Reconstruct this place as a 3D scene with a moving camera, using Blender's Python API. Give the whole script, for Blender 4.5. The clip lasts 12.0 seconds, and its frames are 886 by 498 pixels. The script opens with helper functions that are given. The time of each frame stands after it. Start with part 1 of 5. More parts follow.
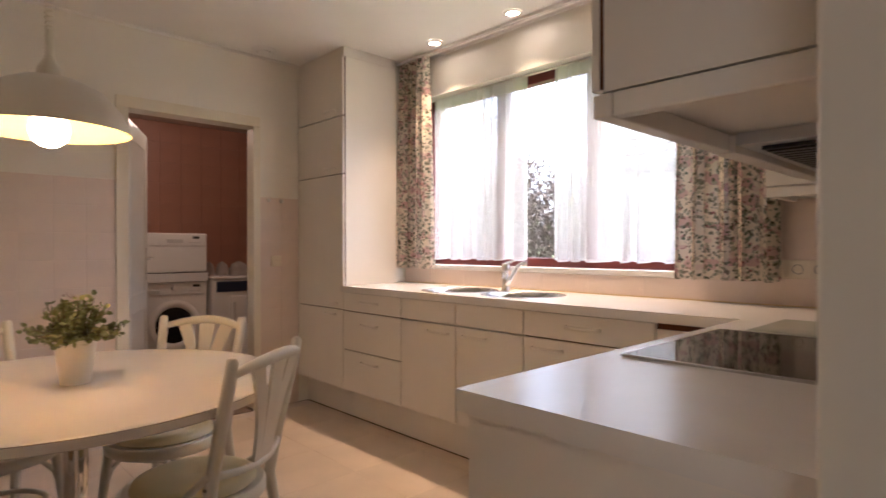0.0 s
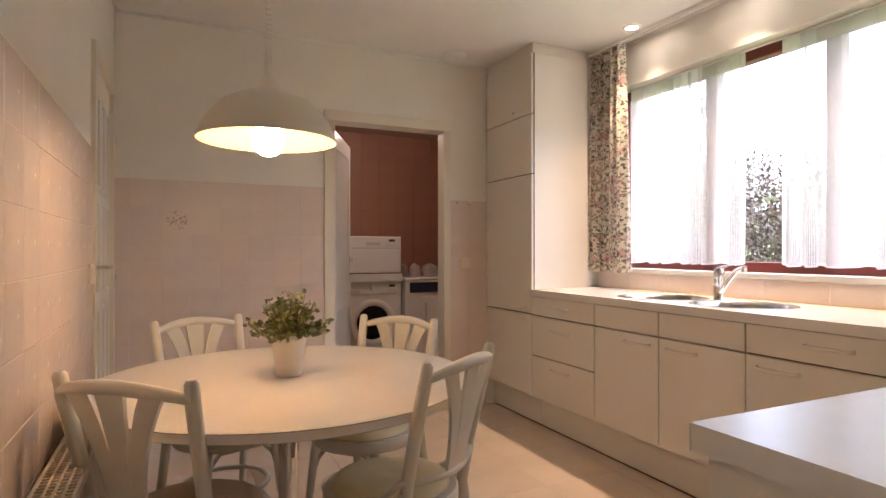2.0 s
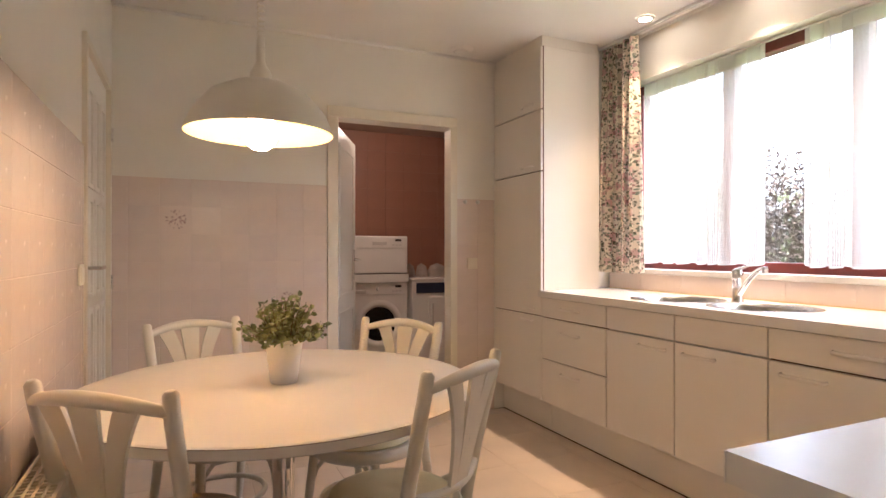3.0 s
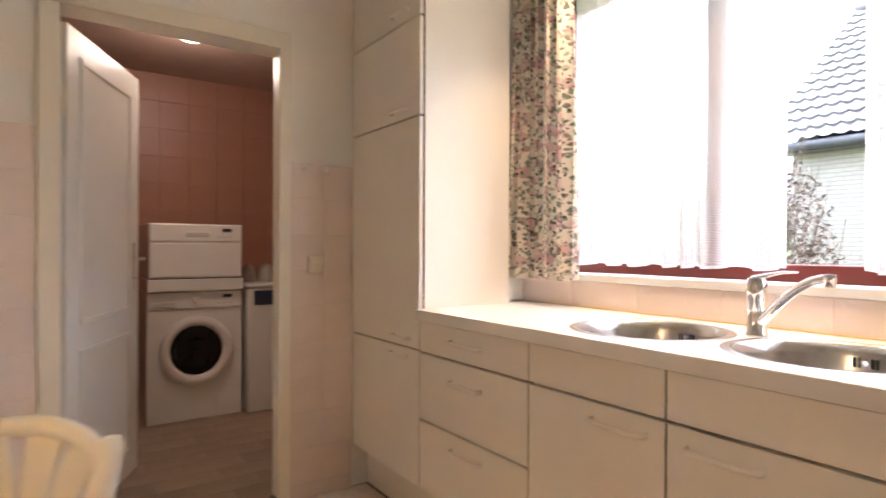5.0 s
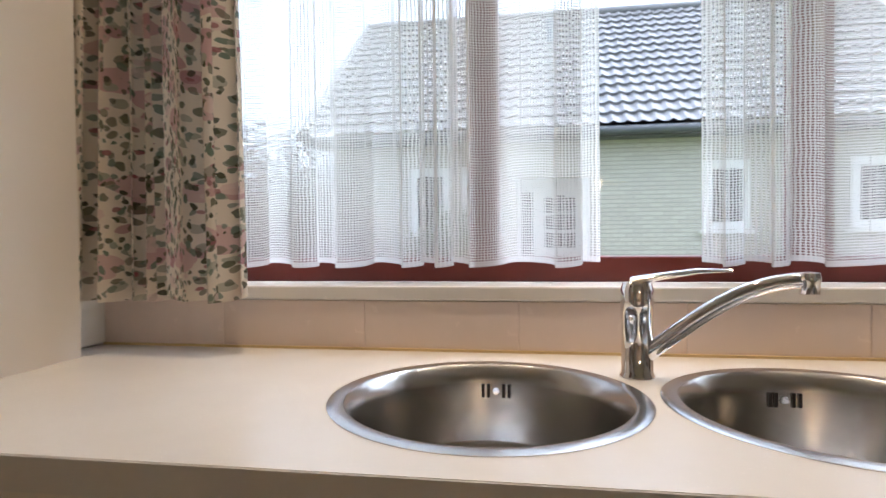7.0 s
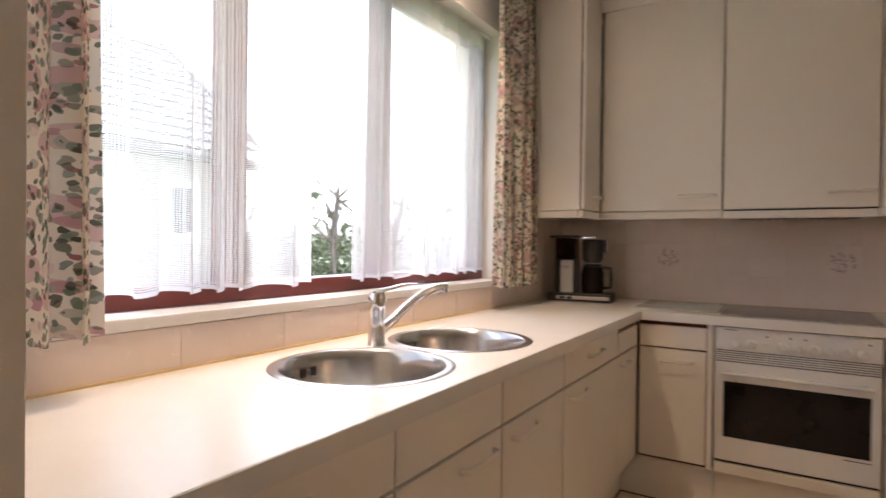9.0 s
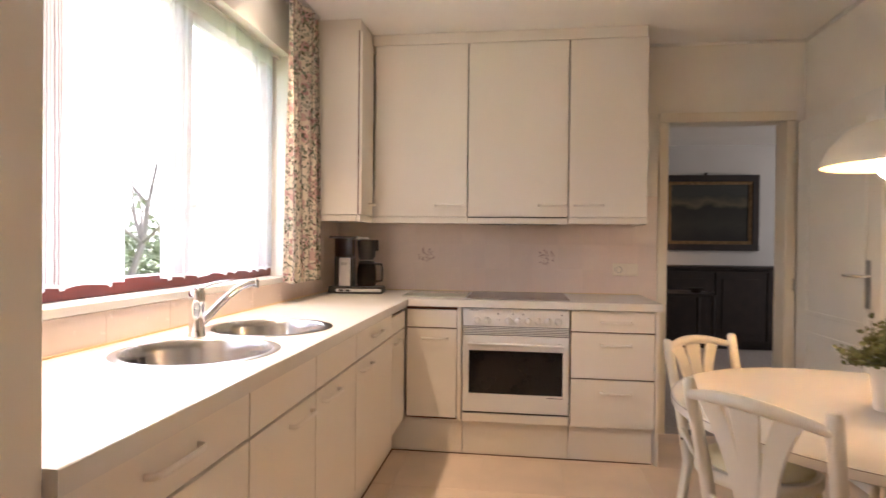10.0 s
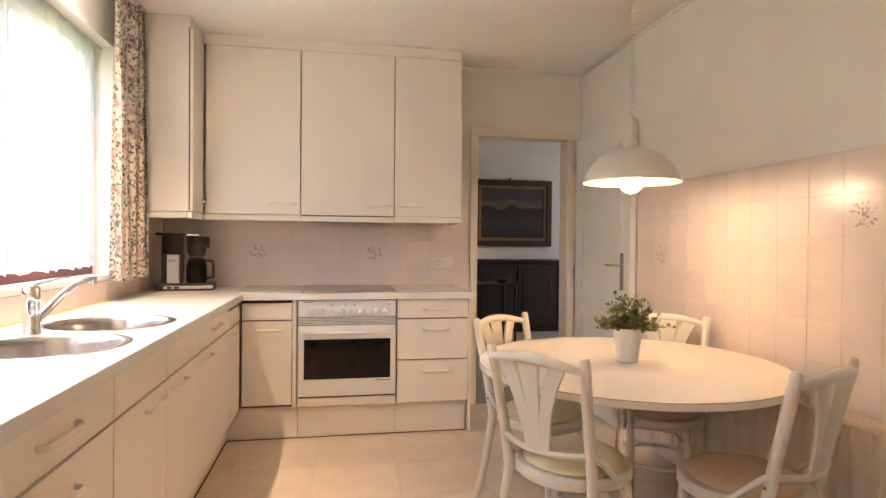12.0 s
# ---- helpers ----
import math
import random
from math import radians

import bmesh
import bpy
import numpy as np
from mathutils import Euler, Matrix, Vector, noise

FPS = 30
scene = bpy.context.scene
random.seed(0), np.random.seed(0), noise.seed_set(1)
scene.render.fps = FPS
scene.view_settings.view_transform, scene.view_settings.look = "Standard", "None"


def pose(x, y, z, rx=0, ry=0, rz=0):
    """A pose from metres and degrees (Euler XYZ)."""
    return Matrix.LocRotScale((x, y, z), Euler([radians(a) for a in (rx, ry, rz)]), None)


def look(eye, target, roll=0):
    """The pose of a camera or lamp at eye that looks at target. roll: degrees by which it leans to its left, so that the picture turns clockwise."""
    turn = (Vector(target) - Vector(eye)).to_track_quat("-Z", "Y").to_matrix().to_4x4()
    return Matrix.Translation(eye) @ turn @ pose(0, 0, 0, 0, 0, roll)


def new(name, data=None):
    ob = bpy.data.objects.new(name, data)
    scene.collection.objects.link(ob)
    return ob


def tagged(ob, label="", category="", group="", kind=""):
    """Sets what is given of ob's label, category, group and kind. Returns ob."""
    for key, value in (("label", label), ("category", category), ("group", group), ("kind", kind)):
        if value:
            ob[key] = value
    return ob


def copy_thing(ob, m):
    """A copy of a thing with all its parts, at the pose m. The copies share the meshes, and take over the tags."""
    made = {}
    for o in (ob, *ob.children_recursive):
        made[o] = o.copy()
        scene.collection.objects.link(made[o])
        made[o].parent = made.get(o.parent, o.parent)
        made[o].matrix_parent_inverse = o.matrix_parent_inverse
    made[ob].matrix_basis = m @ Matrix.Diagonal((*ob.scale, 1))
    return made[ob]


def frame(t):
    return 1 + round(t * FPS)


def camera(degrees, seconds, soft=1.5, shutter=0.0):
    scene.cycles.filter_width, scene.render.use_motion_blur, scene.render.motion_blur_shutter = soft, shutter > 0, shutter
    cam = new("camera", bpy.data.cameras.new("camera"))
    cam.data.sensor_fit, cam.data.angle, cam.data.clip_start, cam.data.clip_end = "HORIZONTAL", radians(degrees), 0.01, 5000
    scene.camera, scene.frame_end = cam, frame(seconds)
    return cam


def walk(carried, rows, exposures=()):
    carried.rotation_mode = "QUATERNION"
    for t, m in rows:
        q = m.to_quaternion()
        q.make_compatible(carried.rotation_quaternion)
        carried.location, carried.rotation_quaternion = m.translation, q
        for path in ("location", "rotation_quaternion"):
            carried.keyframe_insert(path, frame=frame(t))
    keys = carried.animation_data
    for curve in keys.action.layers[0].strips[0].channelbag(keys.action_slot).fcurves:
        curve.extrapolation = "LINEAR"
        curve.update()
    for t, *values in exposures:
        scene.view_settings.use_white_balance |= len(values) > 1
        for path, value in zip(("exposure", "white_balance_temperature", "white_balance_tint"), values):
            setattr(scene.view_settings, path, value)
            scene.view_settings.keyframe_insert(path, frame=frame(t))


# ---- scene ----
cam = camera(75.8, 12.0, shutter=0.3)

# seconds, eye, point looked at, roll
PATH = [
    (0, (0.267, -0.111, 1.154), (1.644, 1.339, 1.15), -0.1),
    (0.5, (0.282, -0.037, 1.158), (1.431, 1.6, 1.161), -0.1),
    (1, (0.288, 0.008, 1.156), (1.285, 1.742, 1.161), -0.1),
    (1.5, (0.299, 0.023, 1.15), (1.206, 1.806, 1.157), 0.0),
    (2, (0.311, 0.021, 1.15), (1.164, 1.83, 1.157), -0.0),
    (2.5, (0.316, 0.023, 1.149), (1.139, 1.845, 1.157), -0.0),
    (4.5, (0.941, 0.967, 1.16), (1.835, 2.756, 1.143), -0.3),
    (5, (1.231, 1.267, 1.139), (2.373, 2.909, 1.135), 0.2),
    (5.5, (1.557, 1.512, 1.13), (2.931, 2.966, 1.127), 0.1),
    (6, (1.718, 1.773, 1.128), (3.317, 2.974, 1.129), 0.2),
    (6.5, (1.834, 1.986, 1.131), (3.659, 2.803, 1.108), -0.6),
    (8.5, (1.888, 3.135, 1.172), (3.378, 1.802, 1.168), 0.9),
    (9, (1.776, 3.405, 1.206), (2.836, 1.709, 1.188), 0.7),
    (9.5, (1.762, 3.62, 1.212), (2.43, 1.735, 1.195), 0.6),
    (10, (1.774, 3.851, 1.219), (2.038, 1.868, 1.201), 0.6),
    (10.5, (1.795, 4.038, 1.208), (1.794, 2.038, 1.191), 0.6),
    (11, (1.792, 4.131, 1.213), (1.592, 2.141, 1.193), 0.5),
    (11.5, (1.794, 4.176, 1.203), (1.485, 2.2, 1.187), 0.4),
    (12, (1.838, 4.167, 1.216), (1.481, 2.199, 1.193), 0.5),
]

# the camera's exposure and white balance along the walk
EXPOSURES = [
    (0.0, 4.28, 5850, 21), (1.0, 4.25, 5850, 21), (1.5, 4.3, 5850, 20), (2.5, 4.68, 5830, 19), (4.5, 4.8, 5780, 17), (5.5, 4.4, 5700, 15),
    (6.5, 3.45, 5480, 11), (8.5, 3.22, 5600, 14), (9.0, 4.0, 5740, 17), (9.5, 4.5, 5830, 19), (10.0, 4.85, 5850, 18), (10.5, 5.0, 5840, 17),
    (11.0, 5.08, 5820, 16), (12.0, 5.15, 5820, 16)]
walk(cam, [(t, look(eye, aim, roll)) for t, eye, aim, roll in PATH], EXPOSURES)

# ---- world, sun, lamps ----
world = bpy.data.worlds.new("sky")
scene.world = world
world.use_nodes = True
wn = world.node_tree.nodes
sky = wn.new("ShaderNodeTexSky")
sky.sky_type = "NISHITA"
sky.sun_disc = False
sky.sun_elevation = radians(52)
sky.sun_rotation = radians(172)
sky.air_density, sky.dust_density = 1.0, 5.0
wn["Background"].inputs["Strength"].default_value = 0.085
haze = wn.new("ShaderNodeHueSaturation")
haze.inputs["Saturation"].default_value = 0.35
world.node_tree.links.new(sky.outputs["Color"], haze.inputs["Color"])
world.node_tree.links.new(haze.outputs["Color"], wn["Background"].inputs["Color"])


def lamp(name, kind, place, energy, colour, **settings):
    data = bpy.data.lights.new(name, kind)
    data.energy, data.color = energy, colour
    ob = new(name, data)
    ob.matrix_world = place
    return ob, data


sun, sun_data = lamp("sun", "SUN", look((2.5, -18, 23.3), (0, 0, 0)), 0.5, (1.0, 0.95, 0.88))
sun_data.angle = radians(25)
WARM = (1.0, 0.70, 0.42)
for y in (2.68, 2.01, 1.34):
    ob, data = lamp("spot_beam", "SPOT", look((2.845, y, 2.50), (2.87, y, 0)), 3.4, WARM)
    data.spot_size, data.spot_blend, data.shadow_soft_size = radians(84), 1.0, 0.03
ob, data = lamp("laundry_glow", "POINT", pose(1.9, 4.72, 2.26), 0.6, (1.0, 0.75, 0.55))
data.shadow_soft_size = 0.12
# fill lamp added outside the view to brighten the living room; no window there
ob, data = lamp("living_fill", "AREA", look((-3.6, -2.2, 1.5), (0, -2.6, 0.9)), 1.3, (1.0, 0.93, 0.82))
data.shape, data.size, data.size_y = "RECTANGLE", 1.6, 1.4

# ---- materials ----
def mat(name, base, rough=0.5, vary=0.06, scale=6.0, bump=0.0, bump_scale=60.0, metal=0.0, spec=0.5, coat=0.0, per_piece=0.0):
    m = bpy.data.materials.new(name)
    m.use_nodes = True
    n, l = m.node_tree.nodes, m.node_tree.links
    b = n["Principled BSDF"]
    b.inputs["Roughness"].default_value = rough
    b.inputs["Metallic"].default_value = metal
    b.inputs["Specular IOR Level"].default_value = spec
    b.inputs["Coat Weight"].default_value = coat
    co = n.new("ShaderNodeTexCoord")
    big = n.new("ShaderNodeTexNoise")
    big.inputs["Scale"].default_value, big.inputs["Detail"].default_value = scale, 5
    l.new(co.outputs["Object"], big.inputs["Vector"])
    ramp = n.new("ShaderNodeValToRGB")
    ramp.color_ramp.elements[0].position, ramp.color_ramp.elements[1].position = 0.3, 0.7
    ramp.color_ramp.elements[0].color = [c * (1 - vary) for c in base] + [1]
    ramp.color_ramp.elements[1].color = [min(1, c * (1 + vary)) for c in base] + [1]
    l.new(big.outputs["Fac"], ramp.inputs["Fac"])
    out = ramp.outputs["Color"]
    if per_piece:
        info, hsv, mth = n.new("ShaderNodeObjectInfo"), n.new("ShaderNodeHueSaturation"), n.new("ShaderNodeMapRange")
        mth.inputs["To Min"].default_value, mth.inputs["To Max"].default_value = 1 - per_piece, 1 + per_piece
        l.new(info.outputs["Random"], mth.inputs["Value"])
        l.new(mth.outputs["Result"], hsv.inputs["Value"])
        l.new(out, hsv.inputs["Color"])
        out = hsv.outputs["Color"]
    l.new(out, b.inputs["Base Color"])
    fine = n.new("ShaderNodeTexNoise")
    fine.inputs["Scale"].default_value, fine.inputs["Detail"].default_value = bump_scale, 4
    l.new(co.outputs["Object"], fine.inputs["Vector"])
    rr = n.new("ShaderNodeMapRange")
    rr.inputs["To Min"].default_value, rr.inputs["To Max"].default_value = max(0, rough - 0.06), min(1, rough + 0.06)
    l.new(fine.outputs["Fac"], rr.inputs["Value"])
    l.new(rr.outputs["Result"], b.inputs["Roughness"])
    if bump:
        bp = n.new("ShaderNodeBump")
        bp.inputs["Strength"].default_value, bp.inputs["Distance"].default_value = bump, 0.004
        l.new(fine.outputs["Fac"], bp.inputs["Height"])
        l.new(bp.outputs["Normal"], b.inputs["Normal"])
    return m


def glow(name, colour, strength):
    m = bpy.data.materials.new(name)
    m.use_nodes = True
    b = m.node_tree.nodes["Principled BSDF"]
    b.inputs["Base Color"].default_value = (*colour, 1)
    b.inputs["Emission Color"].default_value = (*colour, 1)
    b.inputs["Emission Strength"].default_value = strength
    return m


M_WALL = mat("wall_paint", (0.84, 0.80, 0.72), 0.36, 0.03, 2.5, 0.25, 140)
M_CEIL = mat("ceiling_paint", (0.86, 0.83, 0.78), 0.7, 0.03, 2, 0.2, 120)
M_TILE = mat("pale_pink_glazed_tile", (0.77, 0.65, 0.575), 0.25, 0.03, 9, 0.05, 40, per_piece=0.025)
M_GROUT = mat("grout", (0.745, 0.635, 0.565), 0.85, 0.08, 20, 0.3, 200)
M_FLOOR = mat("cream_floor_tile", (0.72, 0.58, 0.45), 0.33, 0.09, 3.2, 0.08, 30, per_piece=0.03)
M_CAB = mat("cream_laminate", (0.83, 0.775, 0.69), 0.38, 0.015, 3, 0.05, 220)
# dark brown for painted gap shade, and for the table seam and plinth strips
M_GAP_SEAM = mat("brown_gap_shade_and_seam", (0.11, 0.042, 0.022), 0.85, 0.1, 20, spec=0.15)
M_HANDLE = mat("milky_beige_plastic", (0.87, 0.82, 0.745), 0.42, 0.02)
M_TOP = mat("white_worktop_laminate", (0.82, 0.785, 0.73), 0.25, 0.02, 12, 0.04, 300)
M_TRIM = mat("cream_gloss_paint", (0.80, 0.73, 0.60), 0.34, 0.02, 4, 0.06, 60)
M_WHITE = mat("white_enamel", (0.80, 0.78, 0.74), 0.25, 0.02, 5, 0.02, 60)
M_DOORW = mat("white_door_paint", (0.80, 0.78, 0.72), 0.3, 0.02, 5, 0.06, 50)
M_STEEL = mat("brushed_steel", (0.52, 0.51, 0.50), 0.24, 0.02, 4, 0.0, 8, metal=1.0)
M_CHROME = mat("chrome", (0.85, 0.85, 0.86), 0.06, 0.01, 10, metal=1.0)
M_BLACK = mat("black_glass", (0.008, 0.007, 0.007), 0.05, 0.1, 10, spec=0.28)
M_DARK = mat("black_plastic", (0.025, 0.02, 0.018), 0.4, 0.1, 20, 0.1)
M_SILVER = mat("silver_plastic", (0.6, 0.58, 0.55), 0.35, 0.02, 10, metal=0.6)
M_BROWN = mat("dark_stained_wood", (0.020, 0.010, 0.007), 0.5, 0.35, 9, 0.2, 50)
M_MAHOG = mat("red_brown_window_paint", (0.15, 0.028, 0.022), 0.35, 0.12, 8, 0.1, 60)
M_LAUN = mat("brown_laundry_tile", (0.30, 0.138, 0.09), 0.42, 0.06, 4, 0.1, 30, per_piece=0.015)
M_LFLOOR = mat("laundry_floor_tile", (0.30, 0.22, 0.16), 0.4, 0.12, 6, 0.1, 40, per_piece=0.16)
M_CHAIR = mat("cream_lacquered_wood", (0.74, 0.69, 0.58), 0.3, 0.03, 8, 0.06, 70)
M_CUSH = mat("pale_yellow_vinyl", (0.76, 0.66, 0.40), 0.4, 0.04, 10, 0.15, 90)
M_CUSHB = mat("tan_vinyl", (0.60, 0.42, 0.26), 0.42, 0.05, 10, 0.15, 90)
M_TABLE = mat("white_table_laminate", (0.81, 0.76, 0.69), 0.13, 0.015, 4, 0.02, 120)
# cream enamel, its colour pushed to yellow to paint in the bulb's glow
M_LINING = mat("cream_lining_painted_glow", (0.80, 0.58, 0.22), 0.4, 0.02)
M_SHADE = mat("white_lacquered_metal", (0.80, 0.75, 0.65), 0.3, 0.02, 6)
M_BULB = glow("lit_bulb", (1.0, 0.72, 0.42), 3.7)
M_SPOT = glow("lit_spot", (1.0, 0.84, 0.62), 3.0)
M_LGLOBE = glow("lit_globe", (1.0, 0.82, 0.56), 0.6)
M_POT = mat("white_glazed_pot", (0.78, 0.74, 0.68), 0.35, 0.03, 8)
M_LEAF = mat("eucalyptus_leaf", (0.20, 0.21, 0.075), 0.45, 0.6, 30)
M_STEM = mat("plant_stem", (0.12, 0.08, 0.035), 0.7, 0.2, 30)
M_SOIL = mat("potting_soil", (0.03, 0.02, 0.015), 0.9, 0.3, 60, 0.6, 80)
M_RAD = mat("radiator_enamel", (0.76, 0.66, 0.54), 0.35, 0.02)
M_DECAL = mat("printed_mauve_flowers", (0.42, 0.27, 0.24), 0.35, 0.25, 60)
M_GBOARD = mat("green_glass_board", (0.50, 0.52, 0.43), 0.12, 0.03, 10)
M_LRWALL = mat("living_room_wall", (0.60, 0.58, 0.55), 0.6, 0.03, 3, 0.2, 120)
M_LRFLOOR = mat("grey_carpet", (0.35, 0.31, 0.28), 0.9, 0.12, 30, 0.5, 250)
M_GILT = mat("worn_gilt", (0.20, 0.12, 0.05), 0.4, 0.3, 30, metal=0.4)
M_SHADEC = glow("lit_cloth_shade", (1.0, 0.66, 0.36), 0.2)
M_BRICK2 = mat("rendered_sill", (0.6, 0.58, 0.53), 0.8, 0.1, 6)
M_LAWN = mat("winter_lawn", (0.10, 0.13, 0.045), 0.9, 0.4, 1.2, 0.6, 30)
M_BARK = mat("grey_bark", (0.11, 0.085, 0.07), 0.9, 0.3, 12, 0.6, 60)
M_HEDGE = mat("hedge_leaf", (0.085, 0.10, 0.04), 0.7, 0.5, 14)
M_TWIG = mat("beech_twig", (0.055, 0.036, 0.024), 0.8, 0.4, 14)
M_ROOF = mat("grey_roof_tile", (0.15, 0.147, 0.15), 0.36, 0.15, 3, 0.2, 30)
M_GUTTER = mat("zinc_gutter", (0.075, 0.078, 0.085), 0.5, 0.1, 10)
M_PAINT = mat("white_window_paint", (0.8, 0.8, 0.78), 0.4, 0.03)
M_RUBBER = mat("grey_rubber", (0.12, 0.11, 0.11), 0.6, 0.1)
M_PIPE = mat("blue_grey_pipe", (0.10, 0.14, 0.20), 0.5, 0.1)
M_BLUE = mat("dark_blue_panel", (0.02, 0.028, 0.06), 0.3, 0.1)


def glass(name, tint=(1, 1, 1), rough=0.0):
    m = bpy.data.materials.new(name)
    m.use_nodes = True
    n, l = m.node_tree.nodes, m.node_tree.links
    n.remove(n["Principled BSDF"])
    tr, gl, mx, fr = n.new("ShaderNodeBsdfTransparent"), n.new("ShaderNodeBsdfGlossy"), n.new("ShaderNodeMixShader"), n.new("ShaderNodeLayerWeight")
    tr.inputs["Color"].default_value = (*tint, 1)
    gl.inputs["Roughness"].default_value = rough
    p4, sc = n.new("ShaderNodeMath"), n.new("ShaderNodeMath")
    p4.operation, sc.operation = "POWER", "MULTIPLY_ADD"
    p4.inputs[1].default_value, sc.inputs[1].default_value, sc.inputs[2].default_value = 5.0, 0.5, 0.03
    l.new(fr.outputs["Facing"], p4.inputs[0])
    l.new(p4.outputs[0], sc.inputs[0])
    l.new(sc.outputs[0], mx.inputs[0])
    l.new(tr.outputs[0], mx.inputs[1])
    l.new(gl.outputs[0], mx.inputs[2])
    l.new(mx.outputs[0], n["Material Output"].inputs["Surface"])
    return m


M_GLASS = glass("window_glass", (0.97, 0.98, 0.98))
M_SMOKE = glass("smoked_plastic", (0.30, 0.20, 0.14), 0.05)


def brick_mat():
    m = mat("pale_yellow_brick", (0.55, 0.50, 0.38), 0.85, 0.1, 5)
    n, l = m.node_tree.nodes, m.node_tree.links
    co, mp, br = n.new("ShaderNodeTexCoord"), n.new("ShaderNodeMapping"), n.new("ShaderNodeTexBrick")
    mp.inputs["Rotation"].default_value = (radians(90), 0, radians(90))
    l.new(co.outputs["Object"], mp.inputs["Vector"])
    sep, com = n.new("ShaderNodeSeparateXYZ"), n.new("ShaderNodeCombineXYZ")
    l.new(co.outputs["Object"], sep.inputs[0])
    add = n.new("ShaderNodeMath")
    l.new(sep.outputs["X"], add.inputs[0])
    l.new(sep.outputs["Y"], add.inputs[1])
    l.new(add.outputs[0], com.inputs["X"])
    l.new(sep.outputs["Z"], com.inputs["Y"])
    l.new(com.outputs[0], br.inputs["Vector"])
    br.inputs["Scale"].default_value = 1.0
    br.inputs["Brick Width"].default_value, br.inputs["Row Height"].default_value, br.inputs["Mortar Size"].default_value = 0.22, 0.065, 0.008
    br.inputs["Color1"].default_value = (0.44, 0.41, 0.34, 1)
    br.inputs["Color2"].default_value = (0.39, 0.36, 0.30, 1)
    br.inputs["Mortar"].default_value = (0.29, 0.27, 0.24, 1)
    l.new(br.outputs["Color"], n["Principled BSDF"].inputs["Base Color"])
    return m


M_BRICK = brick_mat()


def math_node(n, l, op, a, b=None):
    q = n.new("ShaderNodeMath")
    q.operation = op
    for k, v in enumerate((a, b)):
        if v is None:
            continue
        if isinstance(v, (int, float)):
            q.inputs[k].default_value = v
        else:
            l.new(v, q.inputs[k])
    return q.outputs[0]


def net_mat():
    """White net curtain: a woven grid of threads with open gaps between them."""
    m = bpy.data.materials.new("white_net")
    m.use_nodes = True
    n, l = m.node_tree.nodes, m.node_tree.links
    n.remove(n["Principled BSDF"])
    uv, sep = n.new("ShaderNodeUVMap"), n.new("ShaderNodeSeparateXYZ")
    l.new(uv.outputs[0], sep.inputs[0])
    wob = n.new("ShaderNodeTexNoise")
    wob.inputs["Scale"].default_value = 25
    l.new(uv.outputs[0], wob.inputs["Vector"])
    shift = math_node(n, l, "MULTIPLY", wob.outputs["Fac"], 0.004)
    threads = []
    for axis, pitch, fill in (("X", 0.0050, 0.45), ("Y", 0.0056, 0.46)):
        a = math_node(n, l, "ADD", sep.outputs[axis], shift)
        f = math_node(n, l, "FRACT", math_node(n, l, "DIVIDE", a, pitch))
        threads.append(math_node(n, l, "LESS_THAN", f, fill))
    band = math_node(n, l, "FRACT", math_node(n, l, "DIVIDE", sep.outputs["X"], 0.11))
    solid = math_node(n, l, "LESS_THAN", band, 0.05)
    hem = math_node(n, l, "LESS_THAN", sep.outputs["Y"], 0.012)
    head = math_node(n, l, "GREATER_THAN", sep.outputs["Y"], 1.075)
    cover = math_node(n, l, "MAXIMUM", threads[0], threads[1])
    half = math_node(n, l, "MAXIMUM", math_node(n, l, "MULTIPLY", solid, 0.5), math_node(n, l, "MULTIPLY", math_node(n, l, "MAXIMUM", hem, head), 0.88))
    cover = math_node(n, l, "MULTIPLY", math_node(n, l, "MAXIMUM", cover, half), 0.95)
    df, tl, mx, tr, out = (n.new("ShaderNodeBsdfDiffuse"), n.new("ShaderNodeBsdfTranslucent"), n.new("ShaderNodeMixShader"),
                           n.new("ShaderNodeBsdfTransparent"), n.new("ShaderNodeMixShader"))
    df.inputs["Color"].default_value = tl.inputs["Color"].default_value = (0.80, 0.795, 0.78, 1)
    mx.inputs[0].default_value = 0.55
    l.new(df.outputs[0], mx.inputs[1])
    l.new(tl.outputs[0], mx.inputs[2])
    l.new(cover, out.inputs[0])
    l.new(tr.outputs[0], out.inputs[1])
    l.new(mx.outputs[0], out.inputs[2])
    l.new(out.outputs[0], n["Material Output"].inputs["Surface"])
    return m


